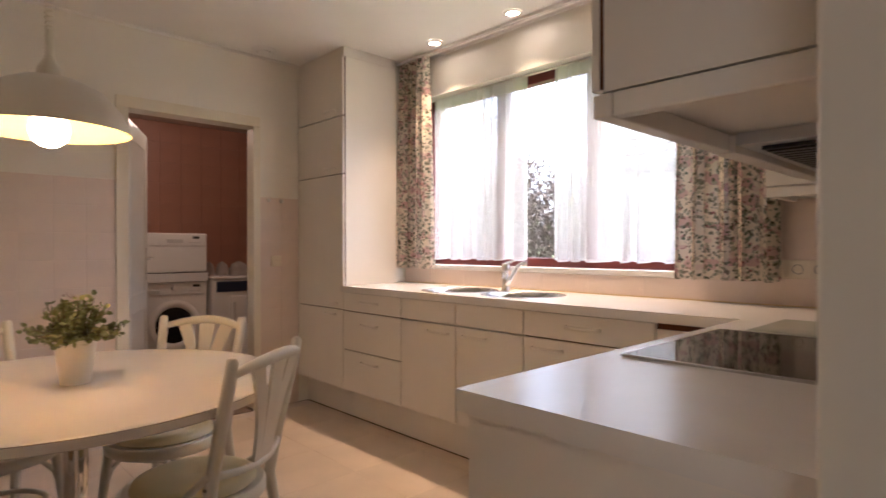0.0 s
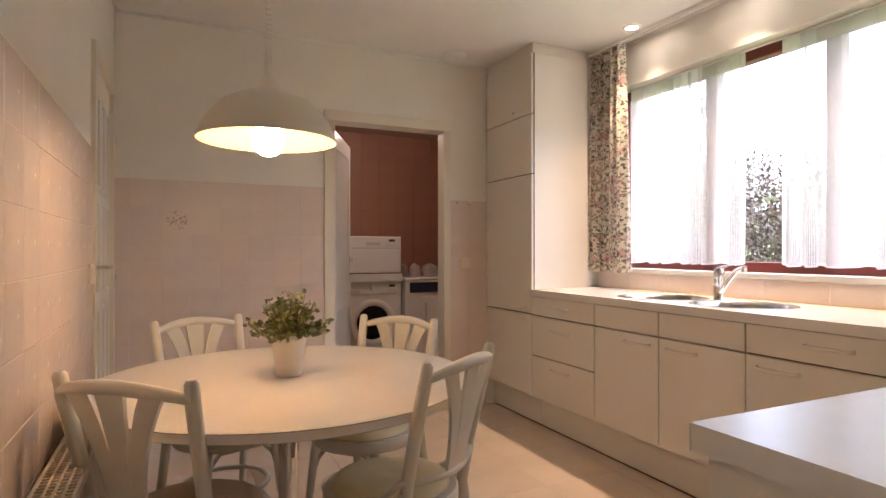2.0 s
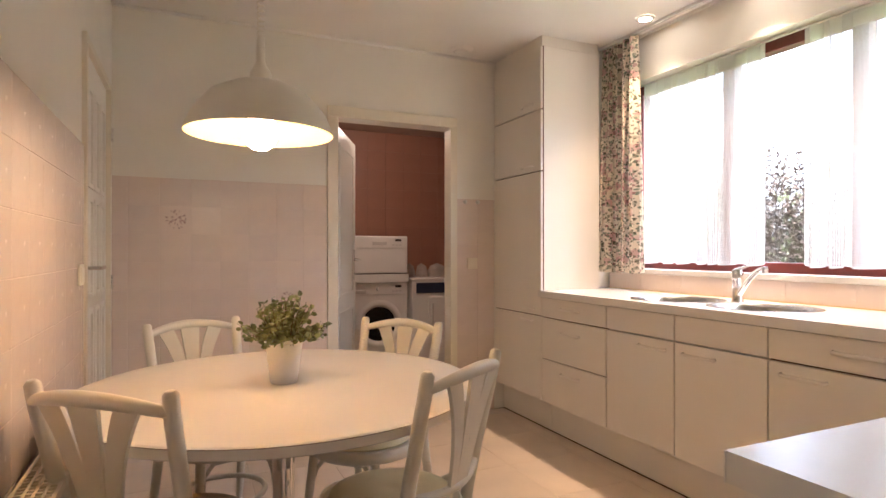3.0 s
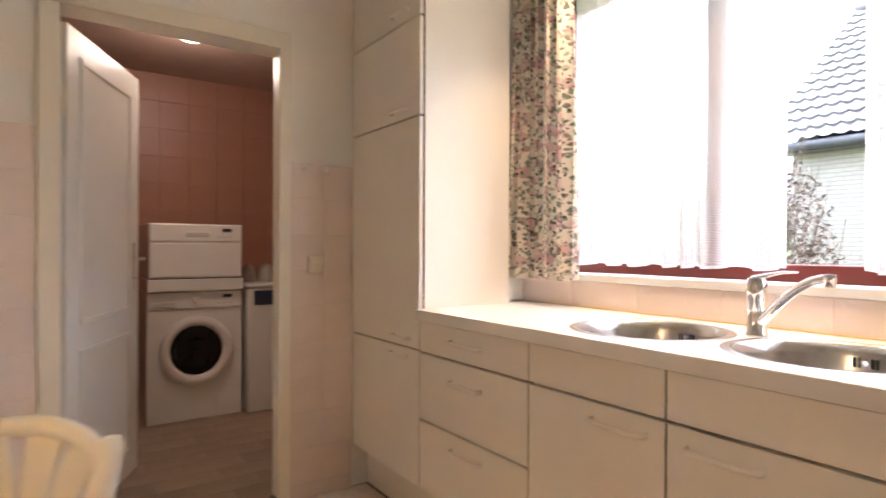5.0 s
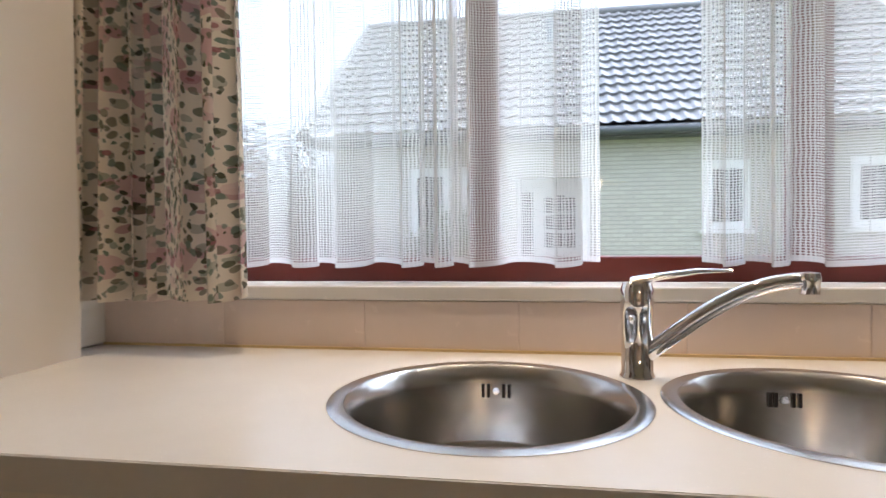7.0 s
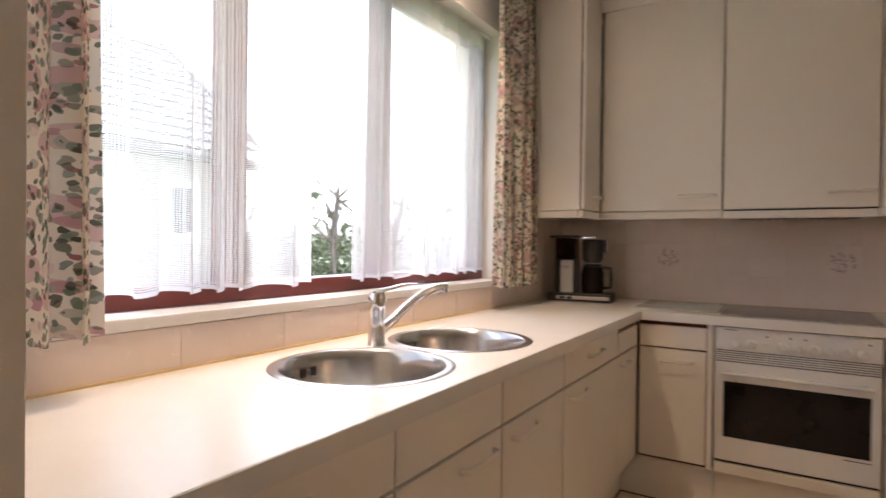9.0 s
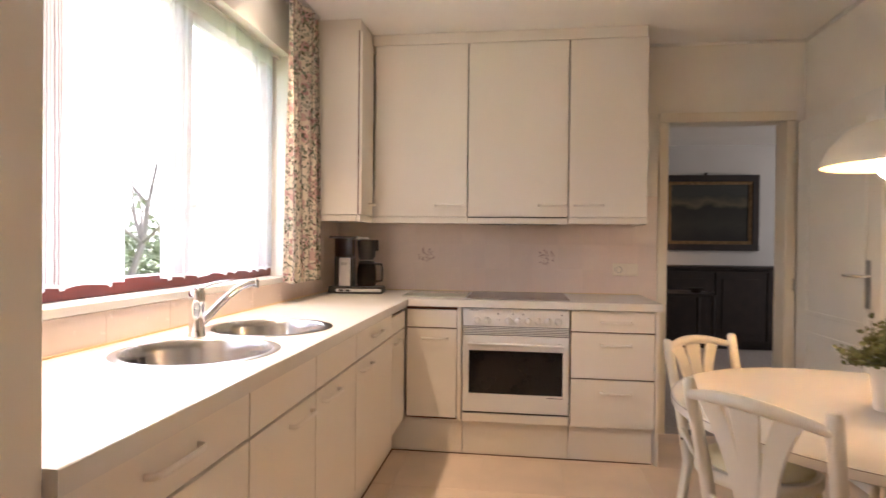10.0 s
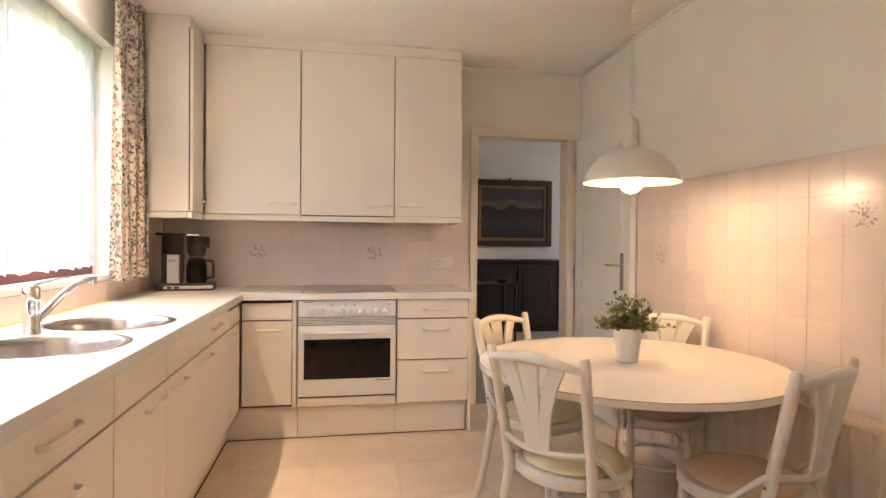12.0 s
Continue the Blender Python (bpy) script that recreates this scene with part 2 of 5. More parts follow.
def floral_mat():
    """Cream cotton with green leaves and pink blooms, unlined."""
    m = bpy.data.materials.new("floral_cotton")
    m.use_nodes = True
    n, l = m.node_tree.nodes, m.node_tree.links
    n.remove(n["Principled BSDF"])
    uv = n.new("ShaderNodeUVMap")
    wob = n.new("ShaderNodeTexNoise")
    wob.inputs["Scale"].default_value, wob.inputs["Detail"].default_value = 30, 3
    l.new(uv.outputs[0], wob.inputs["Vector"])
    mixv = n.new("ShaderNodeVectorMath")
    mixv.operation = "MULTIPLY_ADD"
    l.new(wob.outputs["Color"], mixv.inputs[0])
    mixv.inputs[1].default_value = (0.018, 0.018, 0)
    l.new(uv.outputs[0], mixv.inputs[2])

    def cells(scale, stretch, turn, seed):
        mp, vo = n.new("ShaderNodeMapping"), n.new("ShaderNodeTexVoronoi")
        mp.inputs["Rotation"].default_value[2] = turn
        mp.inputs["Scale"].default_value = (stretch, 1, 1)
        mp.inputs["Location"].default_value = (seed, seed * 0.37, 0)
        l.new(mixv.outputs[0], mp.inputs["Vector"])
        vo.inputs["Scale"].default_value = scale * 1.3
        l.new(mp.outputs[0], vo.inputs["Vector"])
        s = n.new("ShaderNodeSeparateColor")
        l.new(vo.outputs["Color"], s.inputs[0])
        return vo.outputs["Distance"], s.outputs
    colour = None
    base = n.new("ShaderNodeRGB")
    base.outputs[0].default_value = (0.78, 0.70, 0.58, 1)
    colour = base.outputs[0]
    for scale, stretch, turn, seed, size, keep, tone in (
            (12, 1.0, 0.3, 0.0, 0.46, 0.65, (0.60, 0.39, 0.37)),
            (19, 1.2, 0.8, 3.0, 0.34, 0.45, (0.48, 0.27, 0.27)),
            (26, 1.5, 1.2, 4.0, 0.36, 0.4, (0.40, 0.39, 0.30)),
            (33, 2.1, 0.7, 1.0, 0.40, 0.48, (0.16, 0.16, 0.11)),
            (36, 2.3, -0.8, 2.0, 0.40, 0.48, (0.18, 0.23, 0.18)),
            (42, 2.2, 0.1, 5.0, 0.36, 0.4, (0.08, 0.09, 0.06)),
            (16, 1.0, 0.5, 7.0, 0.28, 0.4, (0.72, 0.58, 0.51)),
            (30, 1.3, 0.5, 9.0, 0.2, 0.4, (0.32, 0.13, 0.14))):
        d, rnd = cells(scale, stretch, turn, seed)
        mask = math_node(n, l, "MULTIPLY", math_node(n, l, "LESS_THAN", d, size), math_node(n, l, "LESS_THAN", rnd[0], keep))
        mask = math_node(n, l, "MULTIPLY", mask, math_node(n, l, "ADD", math_node(n, l, "MULTIPLY", rnd[1], 0.3), 0.7))
        mx = n.new("ShaderNodeMix")
        mx.data_type = "RGBA"
        l.new(mask, mx.inputs[0])
        l.new(colour, mx.inputs[6])
        mx.inputs[7].default_value = (*tone, 1)
        colour = mx.outputs[2]
    df, tl, mix = n.new("ShaderNodeBsdfDiffuse"), n.new("ShaderNodeBsdfTranslucent"), n.new("ShaderNodeMixShader")
    l.new(colour, df.inputs["Color"])
    l.new(colour, tl.inputs["Color"])
    mix.inputs[0].default_value = 0.25
    l.new(df.outputs[0], mix.inputs[1])
    l.new(tl.outputs[0], mix.inputs[2])
    l.new(mix.outputs[0], n["Material Output"].inputs["Surface"])
    return m


M_NET = net_mat()
M_FLORAL = floral_mat()


def painting_mat():
    m = mat("dark_landscape_oil", (0.03, 0.025, 0.018), 0.35, 0.2, 5, 0.3, 60)
    n, l = m.node_tree.nodes, m.node_tree.links
    co, sep, no, rp = n.new("ShaderNodeTexCoord"), n.new("ShaderNodeSeparateXYZ"), n.new("ShaderNodeTexNoise"), n.new("ShaderNodeValToRGB")
    l.new(co.outputs["Generated"], sep.inputs[0])
    no.inputs["Scale"].default_value, no.inputs["Detail"].default_value = 5, 6
    l.new(co.outputs["Generated"], no.inputs["Vector"])
    v = math_node(n, l, "ADD", sep.outputs["Z"], math_node(n, l, "MULTIPLY", no.outputs["Fac"], 0.35))
    l.new(v, rp.inputs["Fac"])
    e = rp.color_ramp.elements
    e[0].position, e[0].color = 0.2, (0.012, 0.010, 0.008, 1)
    e[1].position, e[1].color = 1.2, (0.04, 0.04, 0.035, 1)
    for p, c in ((0.45, (0.03, 0.027, 0.02, 1)), (0.75, (0.014, 0.013, 0.01, 1)), (0.84, (0.10, 0.085, 0.05, 1)), (0.98, (0.035, 0.035, 0.03, 1))):
        q = e.new(p)
        q.color = c
    l.new(rp.outputs[0], n["Principled BSDF"].inputs["Base Color"])
    return m


M_OIL = painting_mat()

# ---- helpers for shapes ----
def box(bm, x0, y0, z0, x1, y1, z1, bevel=0.0):
    """Adds a box between two corners, its edges rounded by bevel."""
    vs = [bm.verts.new((x, y, z)) for z in (z0, z1) for y in (y0, y1) for x in (x0, x1)]
    fs = [bm.faces.new([vs[i] for i in f]) for f in ((0, 2, 3, 1), (4, 5, 7, 6), (0, 1, 5, 4), (2, 6, 7, 3), (0, 4, 6, 2), (1, 3, 7, 5))]
    if bevel:
        es = list({e for f in fs for e in f.edges})
        bmesh.ops.bevel(bm, geom=es, offset=bevel, segments=2, profile=0.5, affect="EDGES")
    return bm


def boxes(*rows, bevel=0.0):
    bm = bmesh.new()
    for r in rows:
        box(bm, *r, bevel=bevel)
    return bm


def tube(bm, pts, radii, n=8, flat=1.0):
    """Sweeps a round section along pts; flat squeezes the section across."""
    pts = [Vector(p) for p in pts]
    if not isinstance(radii, (list, tuple)):
        radii = [radii] * len(pts)
    rings = []
    side = None
    for i, p in enumerate(pts):
        d = (pts[min(i + 1, len(pts) - 1)] - pts[max(i - 1, 0)]).normalized()
        if side is None:
            side = d.cross(Vector((0, 0, 1)) if abs(d.z) < 0.9 else Vector((0, 1, 0))).normalized()
        side = (side - d * side.dot(d)).normalized()
        up = d.cross(side)
        rings.append([bm.verts.new(p + radii[i] * (math.cos(a) * side + flat * math.sin(a) * up))
                      for a in (2 * math.pi * k / n for k in range(n))])
    for a, b in zip(rings, rings[1:]):
        for k in range(n):
            bm.faces.new((a[k], a[(k + 1) % n], b[(k + 1) % n], b[k])).smooth = True
    bm.faces.new(rings[0][::-1])
    bm.faces.new(rings[-1])
    return bm


def lathe(bm, profile, n=32, c=(0, 0, 0), smooth=True):
    """Turns a profile of (radius, z) about the upright axis through c."""
    rings = []
    for r, z in profile:
        if r < 1e-5:
            rings.append([bm.verts.new((c[0], c[1], c[2] + z))])
        else:
            rings.append([bm.verts.new((c[0] + r * math.cos(a), c[1] + r * math.sin(a), c[2] + z)) for a in (2 * math.pi * k / n for k in range(n))])
    for a, b in zip(rings, rings[1:]):
        for k in range(n):
            p = [a[k % len(a)], a[(k + 1) % len(a)], b[(k + 1) % len(b)], b[k % len(b)]]
            q = []
            for v in p:
                if v not in q:
                    q.append(v)
            if len(q) > 2:
                bm.faces.new(q).smooth = smooth
    return bm


def spot_of(ob):
    p = Vector((0, 0, 0))
    while ob:
        p += ob.location
        ob = ob.parent
    return p


def thing(name, place, label, category, group="", kind=""):
    ob = new(name)
    ob.empty_display_size = 0.1
    ob.location = place
    return tagged(ob, label, category, group, kind)


def part(name, bm, material, parent=None, label=""):
    """One mesh object from a bmesh in room coordinates, under a thing or a part."""
    me = bpy.data.meshes.new(name)
    bmesh.ops.recalc_face_normals(bm, faces=bm.faces[:])
    for e in bm.edges:
        if len(e.link_faces) == 2 and e.calc_face_angle(0) > 0.9:
            e.smooth = False
    bm.to_mesh(me)
    bm.free()
    me.materials.append(material)
    ob = new(name, me)
    if parent:
        me.transform(Matrix.Translation(-spot_of(parent)))
        ob.parent = parent
    return tagged(ob, label)


def solo(name, bm, material, label, category, kind="", group=""):
    return tagged(part(name, bm, material), label, category, group, kind)


# ---- the rooms ----
CEIL = 2.525
W, N, S, E = 0.0, 3.745, 0.0, 3.03
ND0, ND1, NDH = 1.262, 2.058, 2.014      # laundry doorway
SD0, SD1, SDH = 0.107, 0.832, 2.016      # living room doorway
WY0, WY1, WZ0, WZ1 = 0.86, 3.06, 1.035, 2.24   # window opening
WD0, WD1, WDH = 2.74, 3.56, 2.02         # closed side door

solo("floor", boxes((-0.02, -0.0, -0.05, E + 0.1, N + 0.0, -0.003)), M_GROUT, "cream square floor tiles laid across the kitchen", "floor", "structure")
wall_w = solo("wall_west", boxes((-0.12, -0.12, 0, 0, WD0, CEIL), (-0.12, WD1, 0, 0, N + 0.12, CEIL), (-0.12, WD0, WDH, 0, WD1, CEIL)),
              M_WALL, "cream painted wall with pale pink tiles below", "wall", "structure")
wall_n = solo("wall_north", boxes((-0.12, N, 0, ND0, N + 0.12, CEIL), (ND1 + 0.04, N, 0, E + 0.3, N + 0.12, CEIL), (ND0, N, NDH, ND1 + 0.04, N + 0.12, CEIL)),
              M_WALL, "cream painted wall with pale tiles beside laundry doorway", "wall", "structure")
wall_s = solo("wall_south", boxes((-0.12, -0.12, 0, SD0, 0, CEIL), (SD1, -0.12, 0, E + 0.3, 0, CEIL), (SD0, -0.12, SDH, SD1, 0, CEIL)),
              M_WALL, "cream painted wall behind the oven run", "wall", "structure")
wall_e = solo("wall_east", boxes((E, 0, -0.3, E + 0.28, N, WZ0 - 0.03), (E, 0, WZ1, E + 0.28, N, CEIL),
              (E, 0, WZ0 - 0.03, E + 0.28, WY0, WZ1), (E, WY1, WZ0 - 0.03, E + 0.28, N, WZ1)),
              M_WALL, "cream painted wall with the wide kitchen window", "wall", "structure")
solo("pier", boxes((2.885, 3.20, 0.905, E, N, CEIL)), M_WALL, "cream plastered pier beside the tall cabinet", "pier", "structure")
solo("ceiling", boxes((-0.12, -0.12, CEIL, E + 0.28, N + 0.12, CEIL + 0.1)), M_CEIL, "plain off-white painted ceiling", "ceiling", "structure")
bm = bmesh.new()
for a, b in (((0.0, 0.0, CEIL), (0.0, N, CEIL)), ((0.0, N, CEIL), (2.40, N, CEIL)), ((E, 0.75, CEIL), (E, 3.2, CEIL)), ((0.0, 0, CEIL), (1.0, 0, CEIL))):
    tube(bm, (a, b), 0.016, 6)
solo("trim", bm, M_CEIL, "thin rounded moulding where walls meet ceiling", "moulding", "structure")

# frames round the doorways
def door_frame(name, x0, x1, h, y0, y1, label, w=0.05):
    t = thing(name, ((x0 + x1) / 2, (y0 + y1) / 2, 0), label, "door frame", kind="structure")
    part("jamb", boxes((x0 - w, y0, 0, x0 + 0.008, y1, h), bevel=0.004), M_TRIM, t)
    part("jamb", boxes((x1 + 0.010, y0, 0, x1 + w, y0 + 0.017, h), (x1 + 0.03, y0 + 0.017, 0, x1 + w, y1, h), bevel=0.003) if y0 > 1 else boxes((x1 - 0.008, y0, 0, x1 + w, y1, h), bevel=0.004), M_TRIM, t)
    part("head", boxes((x0 - w, y0, h + 0.0005, x1 + w, y1, h + w + 0.01), bevel=0.004), M_TRIM, t)
    return t


door_frame("door_frame_north", ND0, ND1, NDH, N - 0.018, N + 0.135, "cream painted wooden frame of the laundry doorway", 0.062)
door_frame("door_frame_south", SD0, SD1, SDH, -0.135, 0.02, "cream painted wooden frame of the living room doorway")


def handle_set(parent, m, side=1):
    """Long chrome door plate with a lever, placed by the matrix m."""
    bm = boxes((-0.02, -0.006, -0.13, 0.02, 0, 0.11), bevel=0.002)
    tube(bm, ((0, 0, 0.03), (0, -0.05, 0.03), (0.02 * side, -0.055, 0.03), (0.12 * side, -0.055, 0.03)), 0.009, 8)
    bm.transform(m)
    return part("handle", bm, M_CHROME, parent, "long chrome lever handle")


def hinges(parent, spots):
    for x, y, z in spots:
        bm = bmesh.new()
        for k in range(3):
            lathe(bm, ((0, 0), (0.008, 0), (0.008, 0.022), (0, 0.022)), 10, (x, y, z + 0.026 * k))
        part("hinge", bm, M_CHROME, parent)


def panel_leaf(parent, width, height, m, panels):
    """A door leaf 4 cm thick with sunk panels on both faces, built along +x."""
    bm = boxes((0.0, 0, 0.008, width, 0.04, height), bevel=0.003)
    bm.transform(m)
    leaf = part("leaf", bm, M_DOORW, parent)
    for x0, z0, x1, z1 in panels:
        for y0, y1 in ((-0.006, 0.0), (0.04, 0.046)):
            bm = boxes((x0, y0, z0, x1, y1, z0 + 0.025), (x0, y0, z1 - 0.025, x1, y1, z1), (x0, y0, z0 + 0.025, x0 + 0.025, y1, z1 - 0.025),
                       (x1 - 0.025, y0, z0 + 0.025, x1, y1, z1 - 0.025), bevel=0.002)
            bm.transform(m)
            part("moulding", bm, M_DOORW, leaf)
    return leaf


# laundry door, open into the laundry
d = thing("door_1", (ND0, N + 0.1, 0), "white panelled door standing open into the laundry", "door", kind="structure")
m = pose(ND0 + 0.03, N + 0.135, 0, 0, 0, 65)
panel_leaf(d, 0.77, 2.0, m, ((0.11, 0.12, 0.66, 0.72), (0.11, 0.82, 0.66, 1.9)))
handle_set(d, m @ pose(0.70, 0, 1.05), -1)
# living room door, open against the side wall
d = thing("door_2", (0.09, 0.03, 0), "white panelled door folded open against the tiled wall", "door", kind="structure")
m = pose(0.056, 0.04, 0, 0, 0, 90)
panel_leaf(d, 0.84, 2.0, m @ pose(0, 0, 0), ((0.12, 0.12, 0.72, 0.72), (0.12, 0.82, 0.72, 1.88)))
handle_set(d, pose(0.063, 0.80, 1.05, 0, 0, 90), -1)
hinges(d, ((0.07, 0.032, 0.95), (0.07, 0.032, 1.75)))
# closed side door in the west wall
d = thing("door_3", (0, 3.15, 0), "cream glazed door with sunk panels, closed", "door", kind="structure")
part("frame", boxes((-0.12, WD0, 0, 0.018, WD0 + 0.035, WDH), (-0.12, WD1 - 0.035, 0, 0.018, WD1, WDH), (-0.12, WD0 + 0.0352, WDH - 0.035, 0.0175, WD1 - 0.0352, WDH), bevel=0.003), M_TRIM, d)
leaf = part("leaf", boxes((-0.045, WD0 + 0.035, 0.01, -0.005, WD1 - 0.035, WDH - 0.035)), M_DOORW, d)
for k in range(3):
    for z0, z1 in ((0.15, 0.9), (0.95, 1.38), (1.42, 1.85)):
        y0 = WD0 + 0.14 + 0.19 * k
        part("panel", boxes((-0.006, y0, z0, 0.006, y0 + 0.02, z1), (-0.006, y0 + 0.135, z0, 0.006, y0 + 0.155, z1), (-0.006, y0 + 0.02, z0, 0.006, y0 + 0.135, z0 + 0.02),
                            (-0.006, y0 + 0.02, z1 - 0.02, 0.006, y0 + 0.135, z1), bevel=0.002), M_DOORW, leaf)
handle_set(d, pose(0.0, WD0 + 0.085, 1.05, 0, 0, 90), 1)
hinges(d, ((0.02, WD1 - 0.02, 0.95), (0.02, WD1 - 0.02, 1.72)))

# ---- laundry behind the north wall ----
LY0, LY1, LX0, LX1 = N + 0.12, 5.86, 0.75, 3.2
lw = solo("wall_laundry", boxes((LX0 - 0.1, LY1, 0, LX1 + 0.1, LY1 + 0.1, 2.5), (LX0 - 0.1, LY0, 0, LX0, LY1, 2.5), (LX1, LY0, 0, LX1 + 0.1, LY1, 2.5)),
          M_LAUN, "brown glazed tiles covering the laundry walls", "wall", "structure")
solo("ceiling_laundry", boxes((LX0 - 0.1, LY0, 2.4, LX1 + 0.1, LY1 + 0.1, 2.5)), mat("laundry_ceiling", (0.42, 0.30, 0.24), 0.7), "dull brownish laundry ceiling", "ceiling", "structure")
lfloor = solo("floor_laundry", boxes((LX0 - 0.1, N, -0.05, LX1 + 0.1, LY1 + 0.1, -0.0035)), mat("dark_grout", (0.13, 0.10, 0.08), 0.9, 0.1, 20), "brown stone-look laundry floor tiles", "floor", "structure")
solo("threshold", boxes((ND0, N + 0.001, -0.004, ND1, N + 0.12, 0.004), bevel=0.002), M_LFLOOR, "brown stone threshold of the laundry doorway", "threshold", "structure")


def washer(x0, y0, z0, w, h, name, label, drum):
    t = thing(name, (x0 + w / 2, y0 + 0.28, z0), label, "washing machine" if drum else "dryer")
    body = part("body", boxes((x0, y0, z0, x0 + w, y0 + 0.55, z0 + h), bevel=0.008), M_WHITE, t)
    top = z0 + h
    part("control_panel", boxes((x0 + 0.008, y0 - 0.008, top - 0.115, x0 + w - 0.008, y0 + 0.002, top - 0.008), bevel=0.003), M_WHITE, t)
    part("drawer", boxes((x0 + 0.03, y0 - 0.013, top - 0.10, x0 + 0.17, y0 - 0.007, top - 0.07), bevel=0.002) if drum else
         boxes((x0 + 0.22, y0 - 0.013, top - 0.085, x0 + 0.36, y0 - 0.007, top - 0.055), bevel=0.002), M_SILVER, t)
    part("display", boxes((x0 + w - 0.13, y0 - 0.012, top - 0.05, x0 + w - 0.07, y0 - 0.007, top - 0.028)), M_DARK, t)
    bm = bmesh.new()
    for k in range(3):
        box(bm, x0 + w - 0.16 + 0.035 * k, y0 - 0.011, top - 0.09, x0 + w - 0.14 + 0.035 * k, y0 - 0.007, top - 0.08)
    part("button", bm, M_SILVER, t)
    c = Vector((x0 + w / 2, y0 - 0.004, z0 + 0.46))
    turn = Matrix.Translation(c) @ pose(0, 0, 0, 90)
    if drum:
        bm = lathe(bmesh.new(), ((0, 0), (0.026, 0), (0.022, 0.03), (0, 0.03)), 20)
        bm.transform(Matrix.Translation((x0 + w / 2 - 0.0, y0 - 0.006, top - 0.055)) @ pose(0, 0, 0, 90))
        part("dial", bm, M_WHITE, t)
        bm = lathe(bmesh.new(), ((0.165, 0.0), (0.222, 0.0), (0.227, 0.018), (0.207, 0.03), (0.172, 0.026), (0.162, 0.01)), 40)
        bm.transform(turn)
        door = part("door", bm, M_WHITE, t)
        bm = lathe(bmesh.new(), ((0.168, 0.006), (0.148, 0.016), (0.08, 0.004), (0, -0.002)), 40)
        bm.transform(turn)
        part("porthole", bm, M_BLACK, door, "dark glass porthole")
        part("filter_flap", boxes((x0 + w - 0.16, y0 - 0.004, z0 + 0.06, x0 + w - 0.03, y0 + 0.001, z0 + 0.15), bevel=0.001), M_WHITE, t)
    else:
        part("door", boxes((x0 + 0.01, y0 - 0.006, z0 + 0.012, x0 + w - 0.01, y0 + 0.002, top - 0.13), bevel=0.003), M_WHITE, t)
        part("seam", boxes((x0 + 0.005, y0 - 0.007, z0 + 0.0, x0 + w - 0.005, y0 + 0.001, z0 + 0.006)), M_DARK, t)
    part("plinth", boxes((x0 + 0.01, y0 + 0.01, z0 - 0.0, x0 + w - 0.01, y0 + 0.5, z0 + 0.004)), M_DARK, t)
    return t


washer(1.745, 5.28, 0, 0.59, 0.85, "washing_machine", "white front-loading washing machine under the dryer", True)
ln = solo("stacking_shelf", boxes((1.745, 5.25, 0.851, 2.335, 5.82, 0.93), bevel=0.004), M_WHITE, "white stacking drawer between washer and dryer", "shelf")
washer(1.755, 5.27, 0.931, 0.575, 0.36, "dryer", "white compact dryer stacked on the washing machine", False)
t = thing("chest_appliance", (2.62, 5.5, 0), "old white appliance with dark blue control panel", "appliance")
part("body", boxes((2.36, 5.22, 0.0, 2.94, 5.82, 0.86), bevel=0.012), M_WHITE, t)
part("lid", boxes((2.35, 5.21, 0.862, 2.95, 5.82, 0.885), bevel=0.008), M_WHITE, t)
part("control_panel", boxes((2.40, 5.21, 0.74, 2.92, 5.222, 0.84), bevel=0.003), M_BLUE, t)
part("hatch", boxes((2.53, 5.208, 0.24, 2.92, 5.222, 0.70), bevel=0.006), M_WHITE, t)
part("handle", boxes((2.56, 5.195, 0.45, 2.575, 5.21, 0.64), bevel=0.003), M_SILVER, t)
M_CLOTH = mat("grey_cloth", (0.33, 0.28, 0.24), 0.9, 0.2, 12, 0.4)
for r, x in ((0.10, 2.74), (0.065, 2.57), (0.055, 2.44)):
    bm = lathe(bmesh.new(), ((r, 0), (r * 0.98, 0.05), (r * 0.7, 0.11), (0, 0.14)), 12, (x, 5.5, 0.886))
    for v in bm.verts:
        v.co += Vector((1, 1, 0.0)) * 0.015 * noise.noise(v.co * 14)
    solo("folded_cloth", bm, M_CLOTH, "crumpled grey cloth lying on the appliance lid", "cloth", group="cloths on the appliance")
t = thing("ceiling_lamp", (1.9, 4.72, 2.4), "round lit ceiling lamp in the laundry", "lamp")
part("base", lathe(bmesh.new(), ((0, 0), (0.12, 0), (0.12, -0.02), (0, -0.02)), 28, (1.9, 4.72, 2.399)), M_WHITE, t)
part("shade", lathe(bmesh.new(), ((0.13, -0.02), (0.12, -0.05), (0.07, -0.085), (0, -0.095)), 28, (1.9, 4.72, 2.399)), M_LGLOBE, t, "glowing frosted glass bowl")

# ---- living room behind the south wall ----
LRY = -3.75
solo("floor_living", boxes((-4.2, LRY, -0.05, 3.2, -0.0, -0.004)), M_LRFLOOR, "grey carpet of the living room", "floor", "structure")
solo("wall_living", boxes((-4.3, LRY - 0.1, 0, 3.3, LRY, 2.6), (-4.3, LRY, 0, -4.2, -0.12, 2.6), (3.2, LRY, 0, 3.3, -0.12, 2.6), (-4.3, -0.12, 0, -0.12, -0.1, 2.6)),
     M_LRWALL, "grey-white living room wall behind the sideboard", "wall", "structure")
solo("ceiling_living", boxes((-4.3, LRY - 0.1, 2.5, 3.3, -0.12, 2.6)), M_CEIL, "off-white living room ceiling", "ceiling", "structure")
t = thing("sideboard", (-0.6, -3.5, 0), "long dark-stained wooden sideboard against the wall", "sideboard")
part("body", boxes((-2.3, -3.72, 0.06, 1.2, -3.28, 0.95), bevel=0.005), M_BROWN, t)
